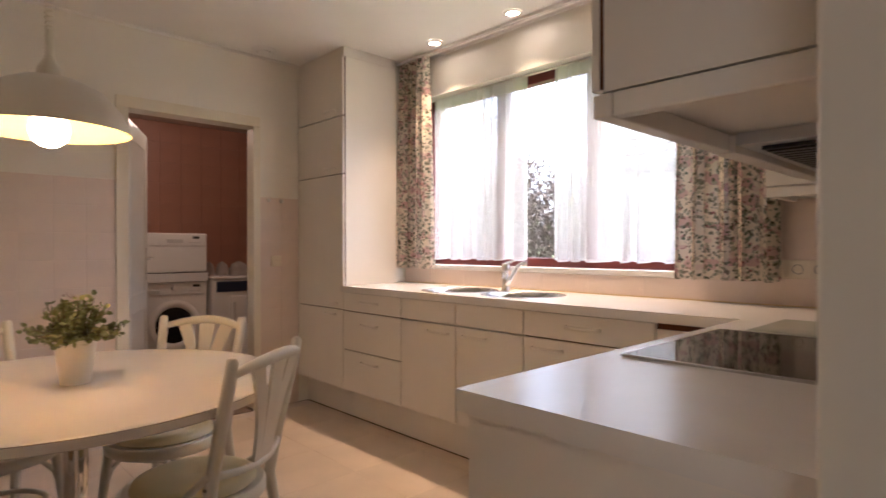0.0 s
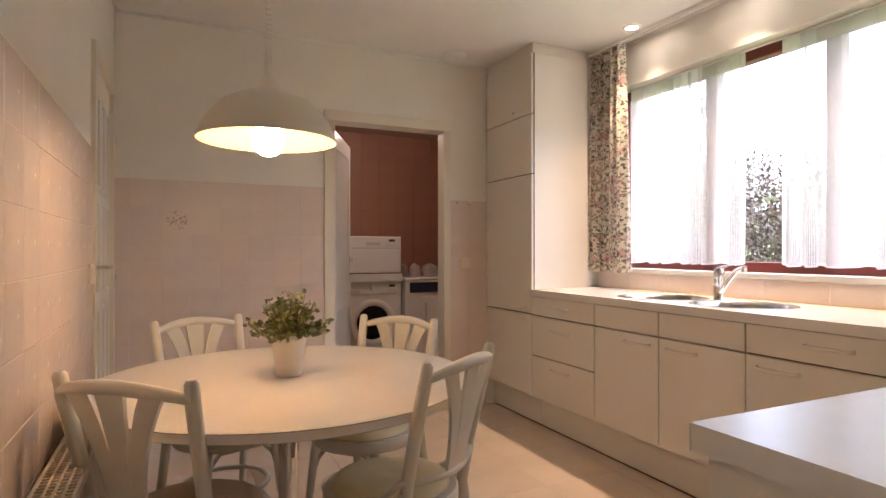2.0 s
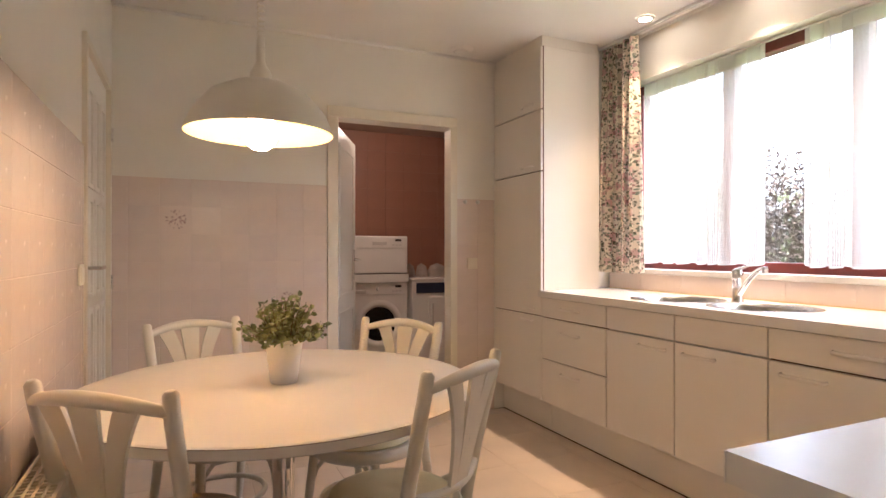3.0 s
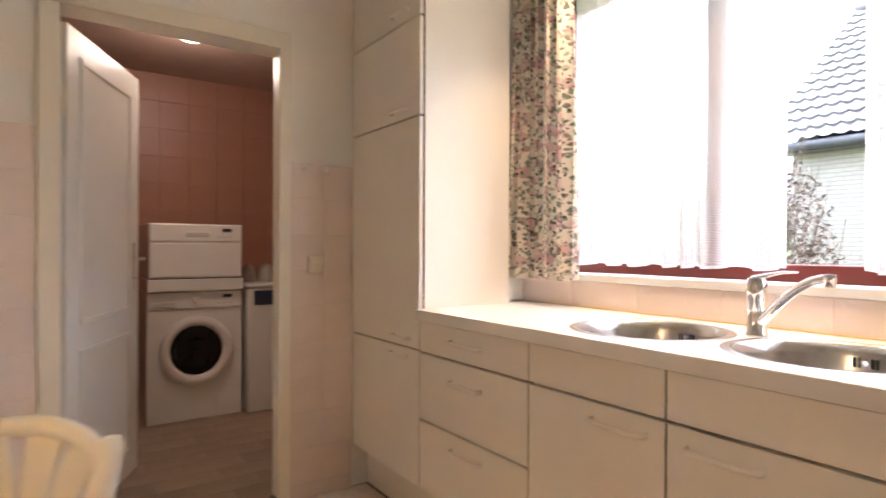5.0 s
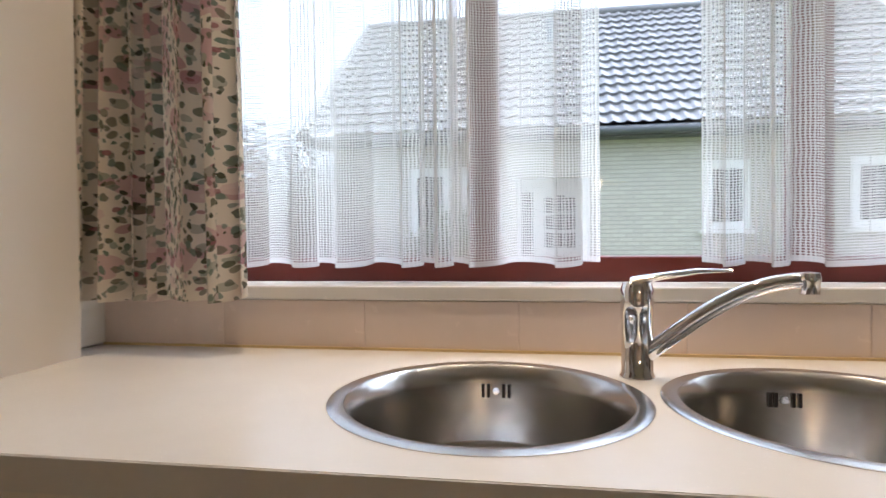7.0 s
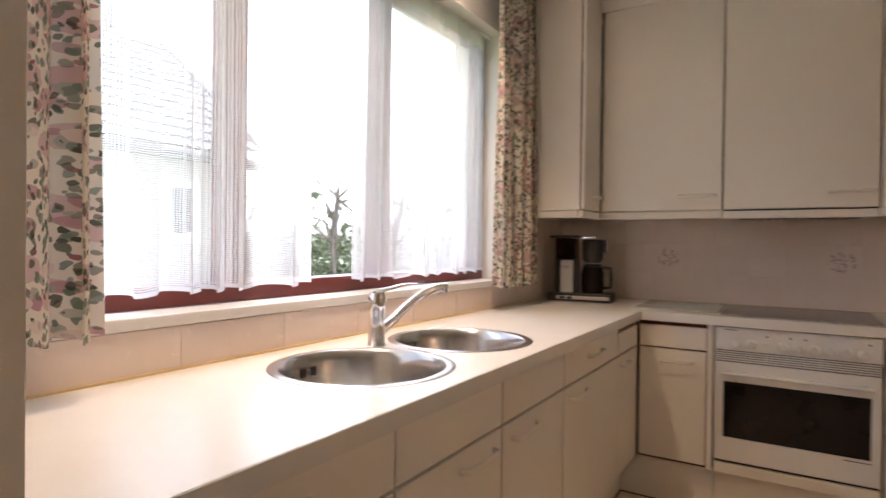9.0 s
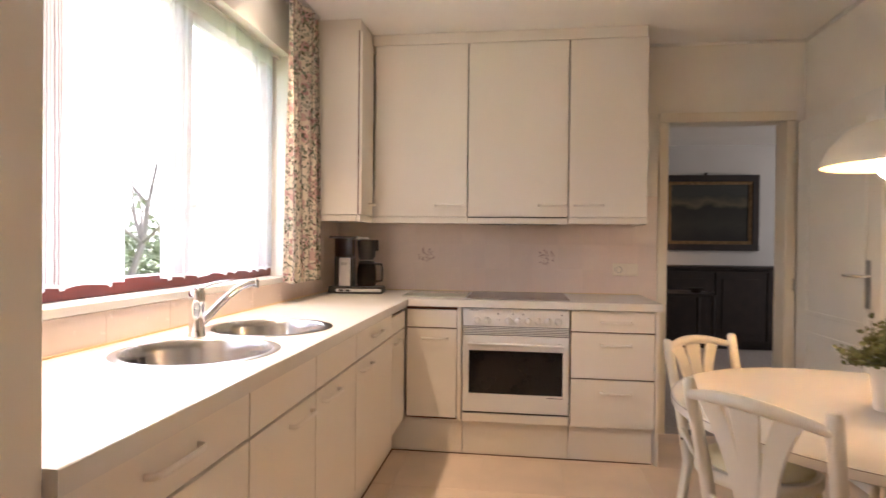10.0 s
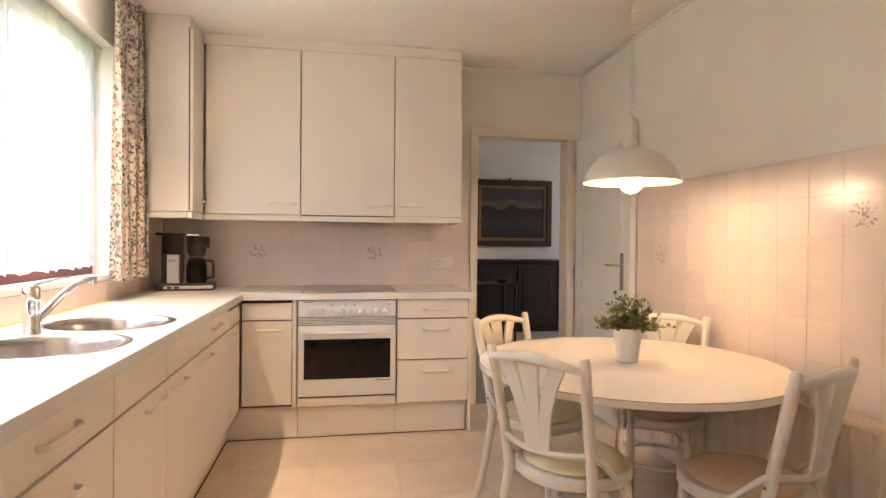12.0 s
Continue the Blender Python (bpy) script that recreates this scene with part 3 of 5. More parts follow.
part("top", boxes((-2.33, -3.74, 0.952, 1.23, -3.24, 0.985), bevel=0.006), M_BROWN, t)
part("base", boxes((-2.25, -3.70, 0, 1.15, -3.32, 0.058)), M_BROWN, t)
for k in range(6):
    x = -2.26 + 0.58 * k
    door = part("door", boxes((x, -3.28, 0.10, x + 0.55, -3.262, 0.92), bevel=0.004), M_BROWN, t)
    part("panel", boxes((x + 0.07, -3.264, 0.18, x + 0.48, -3.254, 0.84), bevel=0.004), M_BROWN, door)
t = thing("painting", (-0.55, LRY, 1.6), "dark landscape oil painting in a heavy wooden frame", "painting")
PX0, PX1, PZ0, PZ1 = -1.19, -0.02, 1.17, 2.12
part("canvas", boxes((PX0 + 0.12, LRY + 0.01, PZ0 + 0.12, PX1 - 0.12, LRY + 0.03, PZ1 - 0.12)), M_OIL, t, "dim stormy landscape")
for a, b, mt, nm in ((0.0, 0.08, M_BROWN, "frame"), (0.08, 0.12, M_GILT, "slip")):
    x0, x1, z0, z1, y1 = PX0 + a, PX1 - a, PZ0 + a, PZ1 - a, LRY + (0.06 if a == 0 else 0.045)
    w = b - a
    part(nm, boxes((x0, LRY + 0.005, z0, x1, y1, z0 + w), (x0, LRY + 0.005, z1 - w, x1, y1, z1), (x0, LRY + 0.005, z0 + w, x0 + w, y1, z1 - w),
                   (x1 - w, LRY + 0.005, z0 + w, x1, y1, z1 - w), bevel=0.004), mt, t)
part("hook", tube(bmesh.new(), ((-0.56, LRY + 0.02, PZ1), (-0.56, LRY + 0.03, PZ1 + 0.03)), 0.02, 8), M_BROWN, t)
t = thing("table_lamp", (0.12, -3.45, 0.985), "small lit table lamp with a pleated cream shade", "lamp")
part("base", lathe(bmesh.new(), ((0, 0), (0.07, 0), (0.06, 0.02), (0.02, 0.05), (0.035, 0.12), (0.012, 0.2), (0.012, 0.3), (0, 0.3)), 18, (0.12, -3.45, 0.986)), M_GILT, t)
part("shade", lathe(bmesh.new(), ((0.12, 0.26), (0.07, 0.44)), 24, (0.12, -3.45, 0.986)), M_SHADEC, t, "glowing cream cloth shade")
t = thing("side_table", (0.1, -2.55, 0), "small dark wooden side table in the living room", "table")
part("tabletop", boxes((-0.25, -2.85, 0.70, 0.42, -2.3, 0.73), bevel=0.005), M_BROWN, t)
for x, y in ((-0.22, -2.82), (-0.22, -2.33), (0.39, -2.82), (0.39, -2.33)):
    part("leg", tube(bmesh.new(), ((x, y, 0), (x, y, 0.70)), [0.014, 0.022], 8), M_BROWN, t)
solo("bowl", lathe(bmesh.new(), ((0, 0.0), (0.04, 0.0), (0.09, 0.05), (0.085, 0.05), (0.04, 0.008), (0, 0.006)), 20, (-0.1, -2.5, 0.731)), M_CHROME,
     "small shiny metal bowl on the side table", "bowl")

# ---- kitchen cabinets ----
# Built along +x with the fronts at y = 0 facing -y, then turned into place.
def handle_bar(m, x, z, length, upright=False):
    h = length / 2
    bm = bmesh.new()
    tube(bm, ((-h, 0.0, 0), (-h + 0.004, -0.018, 0), (-h + 0.016, -0.024, 0), (h - 0.016, -0.024, 0), (h - 0.004, -0.018, 0), (h, 0.0, 0)), 0.0042, 8, 1.8)
    if upright:
        bm.transform(pose(0, 0, 0, 0, 90, 0))
    bm.transform(m @ pose(x, 0, z))
    return bm


def cabinet(name, m, w, depth, z0, z1, fronts, label, front_name="door", side=M_CAB):
    """fronts: rows of x0, x1, z0, z1 and the handle's x, z and length (length 0: none)."""
    o = m @ Vector((w / 2, depth / 2, z0))
    t = thing(name, o, label, "cabinet", "fitted kitchen cabinets")
    bm = boxes((0.0, 0.023, z0, w, depth, z1))
    bm.transform(m)
    part("body", bm, side, t)
    # dark plate added behind the fronts so that the gaps look shaded
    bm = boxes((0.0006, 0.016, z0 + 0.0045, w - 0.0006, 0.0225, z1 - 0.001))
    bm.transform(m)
    part("gap_backing", bm, M_GAP_SEAM, t, "dark brown plate painting in the shade of the gaps")
    for x0, x1, a, b, hx, hz, hl in fronts:
        bm = boxes((x0 + 0.0031, 0, a + 0.0038, x1 - 0.0031, 0.0195, b - 0.0038), bevel=0.0018)
        bm.transform(m)
        drawer = b - a < 0.3 and hl or b - a < 0.14
        f = part("drawer_front" if drawer else "door", bm, M_CAB, t)
        if hl:
            part("handle", handle_bar(m, hx, hz, hl), M_HANDLE, f)
    return t


ZB, ZD, ZM, ZT = 0.20, 0.733, 0.472, 0.857
XF = 2.425
def east(y):
    return pose(XF, y, 0, 0, 0, -90)


def south(x):
    return pose(x, 0.60, 0, 0, 0, 180)


YA, YB, YC, YD, YE = 3.142, 2.53, 2.065, 1.602, 0.94
w = N - 0.003 - YA
cabinet("tall_cabinet", east(N - 0.003), w, 0.46, ZB, 2.455, (
    (0, w, ZB, 0.737, w * 0.75, 0.70, 0.13), (0, w, 0.737, 1.66, w * 0.78, 0.775, 0.13),
    (0, w, 1.66, 2.054, w * 0.75, 1.70, 0.13), (0, w, 2.054, 2.455, w * 0.75, 2.10, 0.13)), "tall cream laminate cabinet with four stacked doors")
cabinet("base_cabinet", east(YA), YA - YB, 0.57, ZB, ZT, (
    (0, YA - YB, ZD, ZT, 0.30, 0.80, 0.17), (0, YA - YB, ZM, ZD, 0.30, 0.655, 0.17), (0, YA - YB, ZB, ZM, 0.30, 0.41, 0.17)), "cream base cabinet with three drawers")
cabinet("base_cabinet", east(YB), YB - YC, 0.57, ZB, ZT - 0.15, ((0, YB - YC, ZD, ZT, 0, 0, 0), (0, YB - YC, ZB, ZD, 0.33, 0.685, 0.17)), "cream sink base cabinet with one door")
cabinet("base_cabinet", east(YC), YC - YD, 0.57, ZB, ZT - 0.15, ((0, YC - YD, ZD, ZT, 0, 0, 0), (0, YC - YD, ZB, ZD, 0.14, 0.685, 0.17)), "cream sink base cabinet with one door")
cabinet("base_cabinet", east(YD), YD - YE, 0.57, ZB, ZT, ((0, YD - YE, ZD, ZT, 0.33, 0.80, 0.17), (0, YD - YE, ZB, ZD, 0.14, 0.685, 0.17)), "cream base cabinet with drawer and door")
cabinet("base_cabinet", east(YE), YE - 0.60, 0.57, ZB, ZT, ((0, YE - 0.60, ZD, ZT - 0.022, 0, 0, 0), (0, YE - 0.60, ZB, ZD, 0.1, 0.685, 0.12)), "narrow cream corner base cabinet")
cabinet("base_cabinet", south(2.42), 2.42 - 2.095, 0.57, ZB, ZT, ((0.004, 0.30, ZD, ZT - 0.015, 0, 0, 0), (0.004, 0.30, ZB + 0.014, ZD, 0.17, 0.675, 0.15), (0.298, 0.328, ZB, ZT + 0.002, 0, 0, 0)), "cream corner cabinet beside the oven")
cabinet("base_cabinet", south(1.481), 1.481 - 1.022, 0.57, ZB, ZT, (
    (0, 0.459, ZD, ZT, 0.25, 0.793, 0.165), (0, 0.459, ZM, ZD, 0.25, 0.665, 0.165), (0, 0.459, ZB, ZM, 0.25, 0.40, 0.165)), "cream base cabinet with three drawers beside the oven")
for k, (x0, x1) in enumerate(((2.51, 2.09), (2.087, 1.486), (1.483, 1.028))):
    t = thing("plinth", ((x0 + x1) / 2, 0.55, 0), "cream plinth board under the oven run", "plinth", "plinth boards")
    part("board", boxes((x1, 0.03, 0.004, x0, 0.561, ZB - 0.002), bevel=0.002), M_CAB, t)
    if k != 1:
        part("catch", boxes(((x0 + x1) / 2 - 0.03, 0.5612, ZB - 0.018, (x0 + x1) / 2 + 0.03, 0.566, ZB - 0.006), bevel=0.001), M_HANDLE, t)
t = thing("plinth", (2.52, 2.2, 0), "long cream plinth board below the window run", "plinth", "plinth boards")
part("board", boxes((2.506, 0.562, 0.004, 2.53, YA - 0.001, ZB - 0.002), (2.506, YA + 0.001, 0.004, 2.53, N - 0.002, ZB - 0.002), bevel=0.002), M_CAB, t)
part("vent_slot", boxes((2.5035, YA + 0.02, ZB - 0.03, 2.5062, YA + 0.42, ZB - 0.014)), M_DARK, t)
part("joint_strip", boxes((2.5, 0.565, 0.0005, 2.512, N - 0.01, 0.0045)), M_GAP_SEAM, t)
solo("joint_strip", boxes((1.03, 0.556, 0.0005, 2.505, 0.567, 0.0045)), M_GAP_SEAM, "dark seal strip where plinth meets floor", "seal strip")

# worktop, one L with two round cut-outs
SX, SR, SINKS = 2.697, 0.211, (2.302, 1.822)
TX0, TZ0, TZ1 = 2.404, 0.86, 0.90


def holed(bm, x0, y0, x1, y1, c, r, z0, z1, n=64):
    angles = sorted({2 * math.pi * k / n for k in range(n)} | {math.atan2(y - c[1], x - c[0]) % (2 * math.pi) for x in (x0, x1) for y in (y0, y1)})
    rows = []
    for a in angles:
        dx, dy = math.cos(a), math.sin(a)
        s = min((((x1 if dx > 0 else x0) - c[0]) / dx) if abs(dx) > 1e-9 else 9e9, (((y1 if dy > 0 else y0) - c[1]) / dy) if abs(dy) > 1e-9 else 9e9)
        rows.append([bm.verts.new((c[0] + q * dx, c[1] + q * dy, z)) for q, z in ((r, z0), (r, z1), (s, z1), (s, z0))])
    for a, b in zip(rows, rows[1:] + rows[:1]):
        for k in range(4):
            bm.faces.new((a[k], b[k], b[(k + 1) % 4], a[(k + 1) % 4]))


mid = (SINKS[0] + SINKS[1]) / 2
top = thing("worktop", (2.7, 1.6, TZ0), "pale laminate L-shaped worktop with two round sinks", "worktop")
for y0, y1, c in ((mid, mid + 0.4635, SINKS[0]), (mid - 0.4635, mid, SINKS[1])):
    bm = bmesh.new()
    holed(bm, TX0 + 0.0025, y0, E - 0.012, y1, (SX, c), SR, TZ0, TZ1)
    part("sink_board", bm, M_TOP, top)
for row in ((TX0 + 0.0025, mid + 0.4635, TZ0, E - 0.012, YA - 0.001, TZ1), (TX0 + 0.0025, 0.012, TZ0, E - 0.012, mid - 0.4635, TZ1), (0.992, 0.012, TZ0, TX0 + 0.0025, 0.619, TZ1)):
    part("board", boxes(row), M_TOP, top)
part("worktop_edge", boxes((TX0, 0.619, TZ0 - 0.001, TX0 + 0.0025, YA - 0.001, TZ1 - 0.001), (0.991, 0.619, TZ0 - 0.001, TX0, 0.6215, TZ1 - 0.001)), M_TOP, top)
part("corner_piece", boxes((2.885, YA, TZ0, E - 0.012, 3.214, TZ1)), M_TOP, top)
part("silicone_seal", boxes((E - 0.016, 0.02, TZ1, E - 0.008, 3.2, TZ1 + 0.005), (1.0, 0.010, TZ1, E - 0.02, 0.018, TZ1 + 0.005)), mat("yellowed_sealant", (0.62, 0.47, 0.24), 0.5), top, "yellowed sealant bead")
part("end_panel", boxes((1.003, 0.03, 0.004, 1.0205, 0.598, TZ0 - 0.001), bevel=0.001), M_CAB, top, "cream end panel")

for c in SINKS:
    t = thing("sink", (SX, c, 0.90), "round stainless steel sink set into the worktop", "sink", "round sinks")
    part("rim", lathe(bmesh.new(), ((0.2065, -0.003), (0.2085, 0.0018), (0.211, 0.0024), (0.2295, 0.0022), (0.2325, 0.001), (0.2325, 0.0002)), 64, (SX, c, 0.90)), M_STEEL, t)
    part("bowl", lathe(bmesh.new(), ((0.2078, 0.0016), (0.202, -0.004), (0.192, -0.03), (0.188, -0.13), (0.175, -0.152), (0.14, -0.16), (0.05, -0.163), (0, -0.163)), 64, (SX, c, 0.90)), M_STEEL, t)
    part("drain", lathe(bmesh.new(), ((0, -0.158), (0.035, -0.158), (0.04, -0.1615), (0.05, -0.162)), 24, (SX, c, 0.90)), M_CHROME, t)
    for k in (-2, -1, 0, 1, 2):
        a = (0.0, 0.072, 0.124)[abs(k)] * (1 if k > 0 else -1)
        x, y = SX + 0.1895 * math.cos(a), c + 0.1895 * math.sin(a)
        bm = boxes((-0.002, -0.0026, -0.012, 0.001, 0.0026, 0.012), bevel=0.0) if k else lathe(bmesh.new(), ((0, 0), (0.006, 0), (0.006, 0.004), (0, 0.004)), 12)
        bm.transform((pose(0, 0, 0, 0, 0, 0) if k else pose(0, 0, 0, 0, -90, 0)))
        bm.transform(pose(x, y, 0.858, 0, 0, math.degrees(a)))
        part("overflow_slot" if k else "overflow_screw", bm, M_DARK if k else M_CHROME, t)

# mixer tap
t = thing("tap", (2.845, 2.065, 0.90), "chrome single-lever mixer tap between the sinks", "tap")
part("column", lathe(bmesh.new(), ((0, 0), (0.029, 0), (0.029, 0.004), (0.0255, 0.008), (0.0255, 0.10), (0.0265, 0.102), (0.0265, 0.145), (0.022, 0.158), (0, 0.16)), 32, (2.845, 2.065, 0.90)), M_CHROME, t)
sx, sy = -0.42, -0.91
pts = []
for k in range(13):
    u = k / 12
    pts.append((2.845 + sx * (0.015 + 0.225 * u), 2.065 + sy * (0.015 + 0.225 * u), 0.940 + 0.128 * math.sin(u * math.pi * 0.5) ** 1.05))
part("spout", tube(bmesh.new(), pts, [0.0145 - 0.003 * k / 12 for k in range(13)], 14), M_CHROME, t)
part("outlet", lathe(bmesh.new(), ((0, 0), (0.013, 0), (0.0135, 0.016), (0.015, 0.02), (0.014, 0.03), (0, 0.032)), 20, (pts[-1][0], pts[-1][1], 1.049)), M_CHROME, t)
part("lever", tube(bmesh.new(), ((2.85, 2.07, 1.058), (2.83, 2.03, 1.068), (2.805, 1.98, 1.078), (2.785, 1.935, 1.080)), [0.018, 0.013, 0.009, 0.005], 12, 0.5), M_CHROME, t)

# oven
t = thing("oven", (1.787, 0.3, 0.24), "white built-in electric oven with dark glass door", "oven")
OX0, OX1 = 1.486, 2.089
part("body", boxes((OX0 + 0.004, 0.03, 0.215, OX1 - 0.004, 0.585, 0.857)), M_DARK, t)
panel = part("control_panel", boxes((OX0 + 0.002, 0.58, 0.752, OX1 - 0.002, 0.602, 0.853), bevel=0.003), M_WHITE, t)
for k, x in enumerate((2.005, 1.945, 1.825, 1.77, 1.715, 1.66, 1.605, 1.548)):
    bm = lathe(bmesh.new(), ((0, 0), (0.021, 0), (0.020, 0.004), (0.016, 0.007), (0.014, 0.02), (0, 0.021)), 20)
    box(bm, -0.005, -0.018, 0.006, 0.005, 0.018, 0.026, 0.002)
    bm.transform(pose(x, 0.602, 0.786, -90, 0, 0))
    part("knob", bm, M_WHITE, panel)
bm = lathe(bmesh.new(), ((0, 0), (0.011, 0), (0.010, 0.012), (0, 0.013)), 16)
bm.transform(pose(1.885, 0.602, 0.784, -90, 0, 0))
part("button", bm, M_WHITE, panel)
for x in (1.885, 1.80, 1.745, 1.53):
    bm = lathe(bmesh.new(), ((0, 0), (0.0045, 0), (0.004, 0.002), (0, 0.002)), 10)
    bm.transform(pose(x, 0.602, 0.824, -90, 0, 0))
    part("indicator", bm, M_DARK, panel)
part("brand_bar", boxes((2.0, 0.602, 0.841, 2.05, 0.6026, 0.844)), M_RUBBER, panel)
for k in range(5):
    z = 0.704 + 0.0095 * k
    part("vent_slat", boxes((OX0 + 0.003, 0.58, z, OX1 - 0.003, 0.598, z + 0.0055), bevel=0.001), M_WHITE, t)
for x in (1.69, 1.885):
    part("vent_post", boxes((x, 0.582, 0.703, x + 0.004, 0.5995, 0.749)), M_WHITE, t)
door = part("door", boxes((OX0 + 0.002, 0.58, 0.262, OX1 - 0.002, 0.604, 0.699), bevel=0.004), M_WHITE, t)
part("window", boxes((1.522, 0.602, 0.368, 2.05, 0.606, 0.614), bevel=0.001), M_BLACK, door, "dark oven glass")
bm = tube(bmesh.new(), ((2.052, 0.636, 0.655), (1.52, 0.636, 0.655)), 0.010, 10, 0.8)
for x in (2.03, 1.54):
    box(bm, x - 0.012, 0.602, 0.646, x + 0.012, 0.634, 0.664, 0.002)
part("handle", bm, M_WHITE, door)
part("brand_bar", boxes((1.52, 0.604, 0.352, 1.61, 0.6046, 0.356)), M_RUBBER, door)
part("bottom_strip", boxes((OX0 + 0.002, 0.56, 0.202, OX1 - 0.002, 0.600, 0.250), bevel=0.003), M_CAB, t)

# hob and glass board
t = thing("hob", (1.77, 0.33, 0.90), "black ceramic hob with a steel rim", "hob")
part("glass", boxes((1.49, 0.075, 0.9012, 2.066, 0.56, 0.9062), bevel=0.001), M_BLACK, t)
part("rim", boxes((1.482, 0.067, 0.9004, 2.074, 0.0745, 0.9072), (1.482, 0.5605, 0.9004, 2.074, 0.568, 0.9072), (1.482, 0.0745, 0.9004, 1.4895, 0.5605, 0.9072),
                  (2.0665, 0.0745, 0.9004, 2.074, 0.5605, 0.9072), bevel=0.001), M_STEEL, t)
solo("chopping_board", boxes((2.085, 0.09, 0.9005, 2.47, 0.50, 0.907), bevel=0.002), M_GBOARD, "greenish glass chopping board lying beside the hob", "chopping board")

# wall cabinets
def upper(x):
    return pose(x, 0.36, 0, 0, 0, 180)


UZ0, UZ1 = 1.385, 2.455
for x0, x1, hx in ((2.678, 2.092, 0.475), (2.090, 1.483, 0.515), (1.481, 1.022, 0.12)):
    cabinet("wall_cabinet", upper(x0), x0 - x1, 0.345, UZ0, UZ1, ((0, x0 - x1, UZ0, UZ1, hx, 1.458, 0.17),), "cream wall cabinet with one plain door")
m = pose(2.686, 0.630, 0, 0, 0, -90)
cabinet("wall_cabinet", m, 0.266, 0.33, UZ0, UZ1, ((0, 0.266, UZ0, UZ1, 0.20, 1.458, 0.10),), "narrow cream corner wall cabinet beside the curtain")
t = thing("light_valance", (2.2, 0.34, 1.347), "cream light strip under the wall cabinets", "valance")
for row in ((2.092, 0.325, 1.347, 2.70, 0.356, UZ0 - 0.002), (1.022, 0.325, 1.347, 1.482, 0.356, UZ0 - 0.002), (2.691, 0.36, 1.347, 2.716, 0.626, UZ0 - 0.002),
            (2.718, 0.603, 1.347, 3.02, 0.626, UZ0 - 0.002), (1.024, 0.02, 1.347, 1.05, 0.324, UZ0 - 0.002)):
    part("strip", boxes(row, bevel=0.003), M_CAB, t)
solo("cornice", boxes((1.03, 0.012, UZ1 + 0.001, 2.72, 0.352, CEIL - 0.001), (2.70, 0.352, UZ1 + 0.001, 3.02, 0.622, CEIL - 0.001), bevel=0.002), M_CAB,
     "cream filler board between wall cabinets and ceiling", "cornice")
solo("filler_board", boxes((XF + 0.012, YA + 0.004, 2.457, 2.88, N - 0.004, CEIL - 0.001), bevel=0.002), M_CAB, "cream filler board above the tall cabinet", "filler board")
t = thing("cooker_hood", (1.787, 0.18, 1.35), "slim built-in cooker hood with dark filter", "cooker hood")
part("visor", boxes((1.487, 0.315, 1.345, 2.088, 0.358, 1.381), bevel=0.003), M_CAB, t)
part("gap_strip", boxes((1.487, 0.345, 1.381, 2.088, 0.3585, 1.3865)), M_DARK, t)
part("underside", boxes((1.487, 0.02, 1.36, 2.088, 0.314, 1.384)), M_SILVER, t)
grease = part("filter", boxes((1.53, 0.06, 1.352, 2.04, 0.28, 1.3595)), M_DARK, t, "dark grease filter")
for k in range(14):
    part("slat", boxes((1.545 + 0.035 * k, 0.065, 1.348, 1.565 + 0.035 * k, 0.275, 1.352)), M_DARK, grease)


# ---- sockets, switches and hooks ----
def plate(name, m, label, kind):
    t = thing(name, m.translation, label, kind)
    bm = boxes((-0.04, -0.009, -0.04, 0.04, 0, 0.04), bevel=0.003)
    bm.transform(m)
    part("plate", bm, M_TRIM, t)
    if kind == "socket":
        bm = lathe(bmesh.new(), ((0.021, 0.0), (0.021, 0.002), (0.019, 0.002), (0.018, -0.004), (0, -0.004)), 20)
        bm.transform(m @ pose(0, -0.0095, 0, 90))
        part("well", bm, M_RUBBER, t)
    else:
        for z in ((-0.017, 0.017) if kind == "double switch" else (0.0,)):
            h = 0.015 if kind == "double switch" else 0.03
            bm = boxes((-0.03, -0.013, z - h, 0.03, -0.0085, z + h), bevel=0.002)
            bm.transform(m)
            part("rocker", bm, M_TRIM, t)


face_s, face_n, face_w, face_e = 180, 0, 90, -90
plate("wall_socket", pose(1.125, 0.0095, 1.063, 0, 0, face_s), "cream wall socket above the worktop", "socket")
plate("light_switch", pose(1.043, 0.0095, 1.063, 0, 0, face_s), "cream rocker switch above the worktop", "light switch")
plate("light_switch", pose(2.24, N - 0.0095, 1.06, 0, 0, face_n), "cream double switch beside the laundry doorway", "double switch")
plate("light_switch", pose(0.0095, 2.63, 1.06, 0, 0, face_w), "cream switch beside the side door", "light switch")
plate("light_switch", pose(E - 0.0095, 0.68, 1.06, 0, 0, face_e), "cream switch behind the coffee machine", "light switch")
for y in (0.60, 0.52):
    plate("wall_socket", pose(E - 0.0095, y, 1.06, 0, 0, face_e), "cream wall socket behind the coffee machine", "socket")
for x in (2.185, 2.285):
    bm = lathe(bmesh.new(), ((0, 0), (0.016, 0), (0.015, 0.005), (0.006, 0.01), (0.009, 0.02), (0, 0.022)), 16)
    bm.transform(pose(x, N - 0.0085, 1.50, 90))
    solo("wall_hook", bm, M_WHITE, "small white round hook on the tiles", "hook", group="wall hooks")

# ---- coffee machine ----
t = thing("coffee_machine", (2.80, 0.30, 0.90), "silver and black filter coffee machine in the corner", "coffee machine")
g = lambda *r: boxes(*r, bevel=0.004)
def placed(bm):
    bm.transform(pose(2.795, 0.32, 0.9, 0, 0, 186))
    return bm


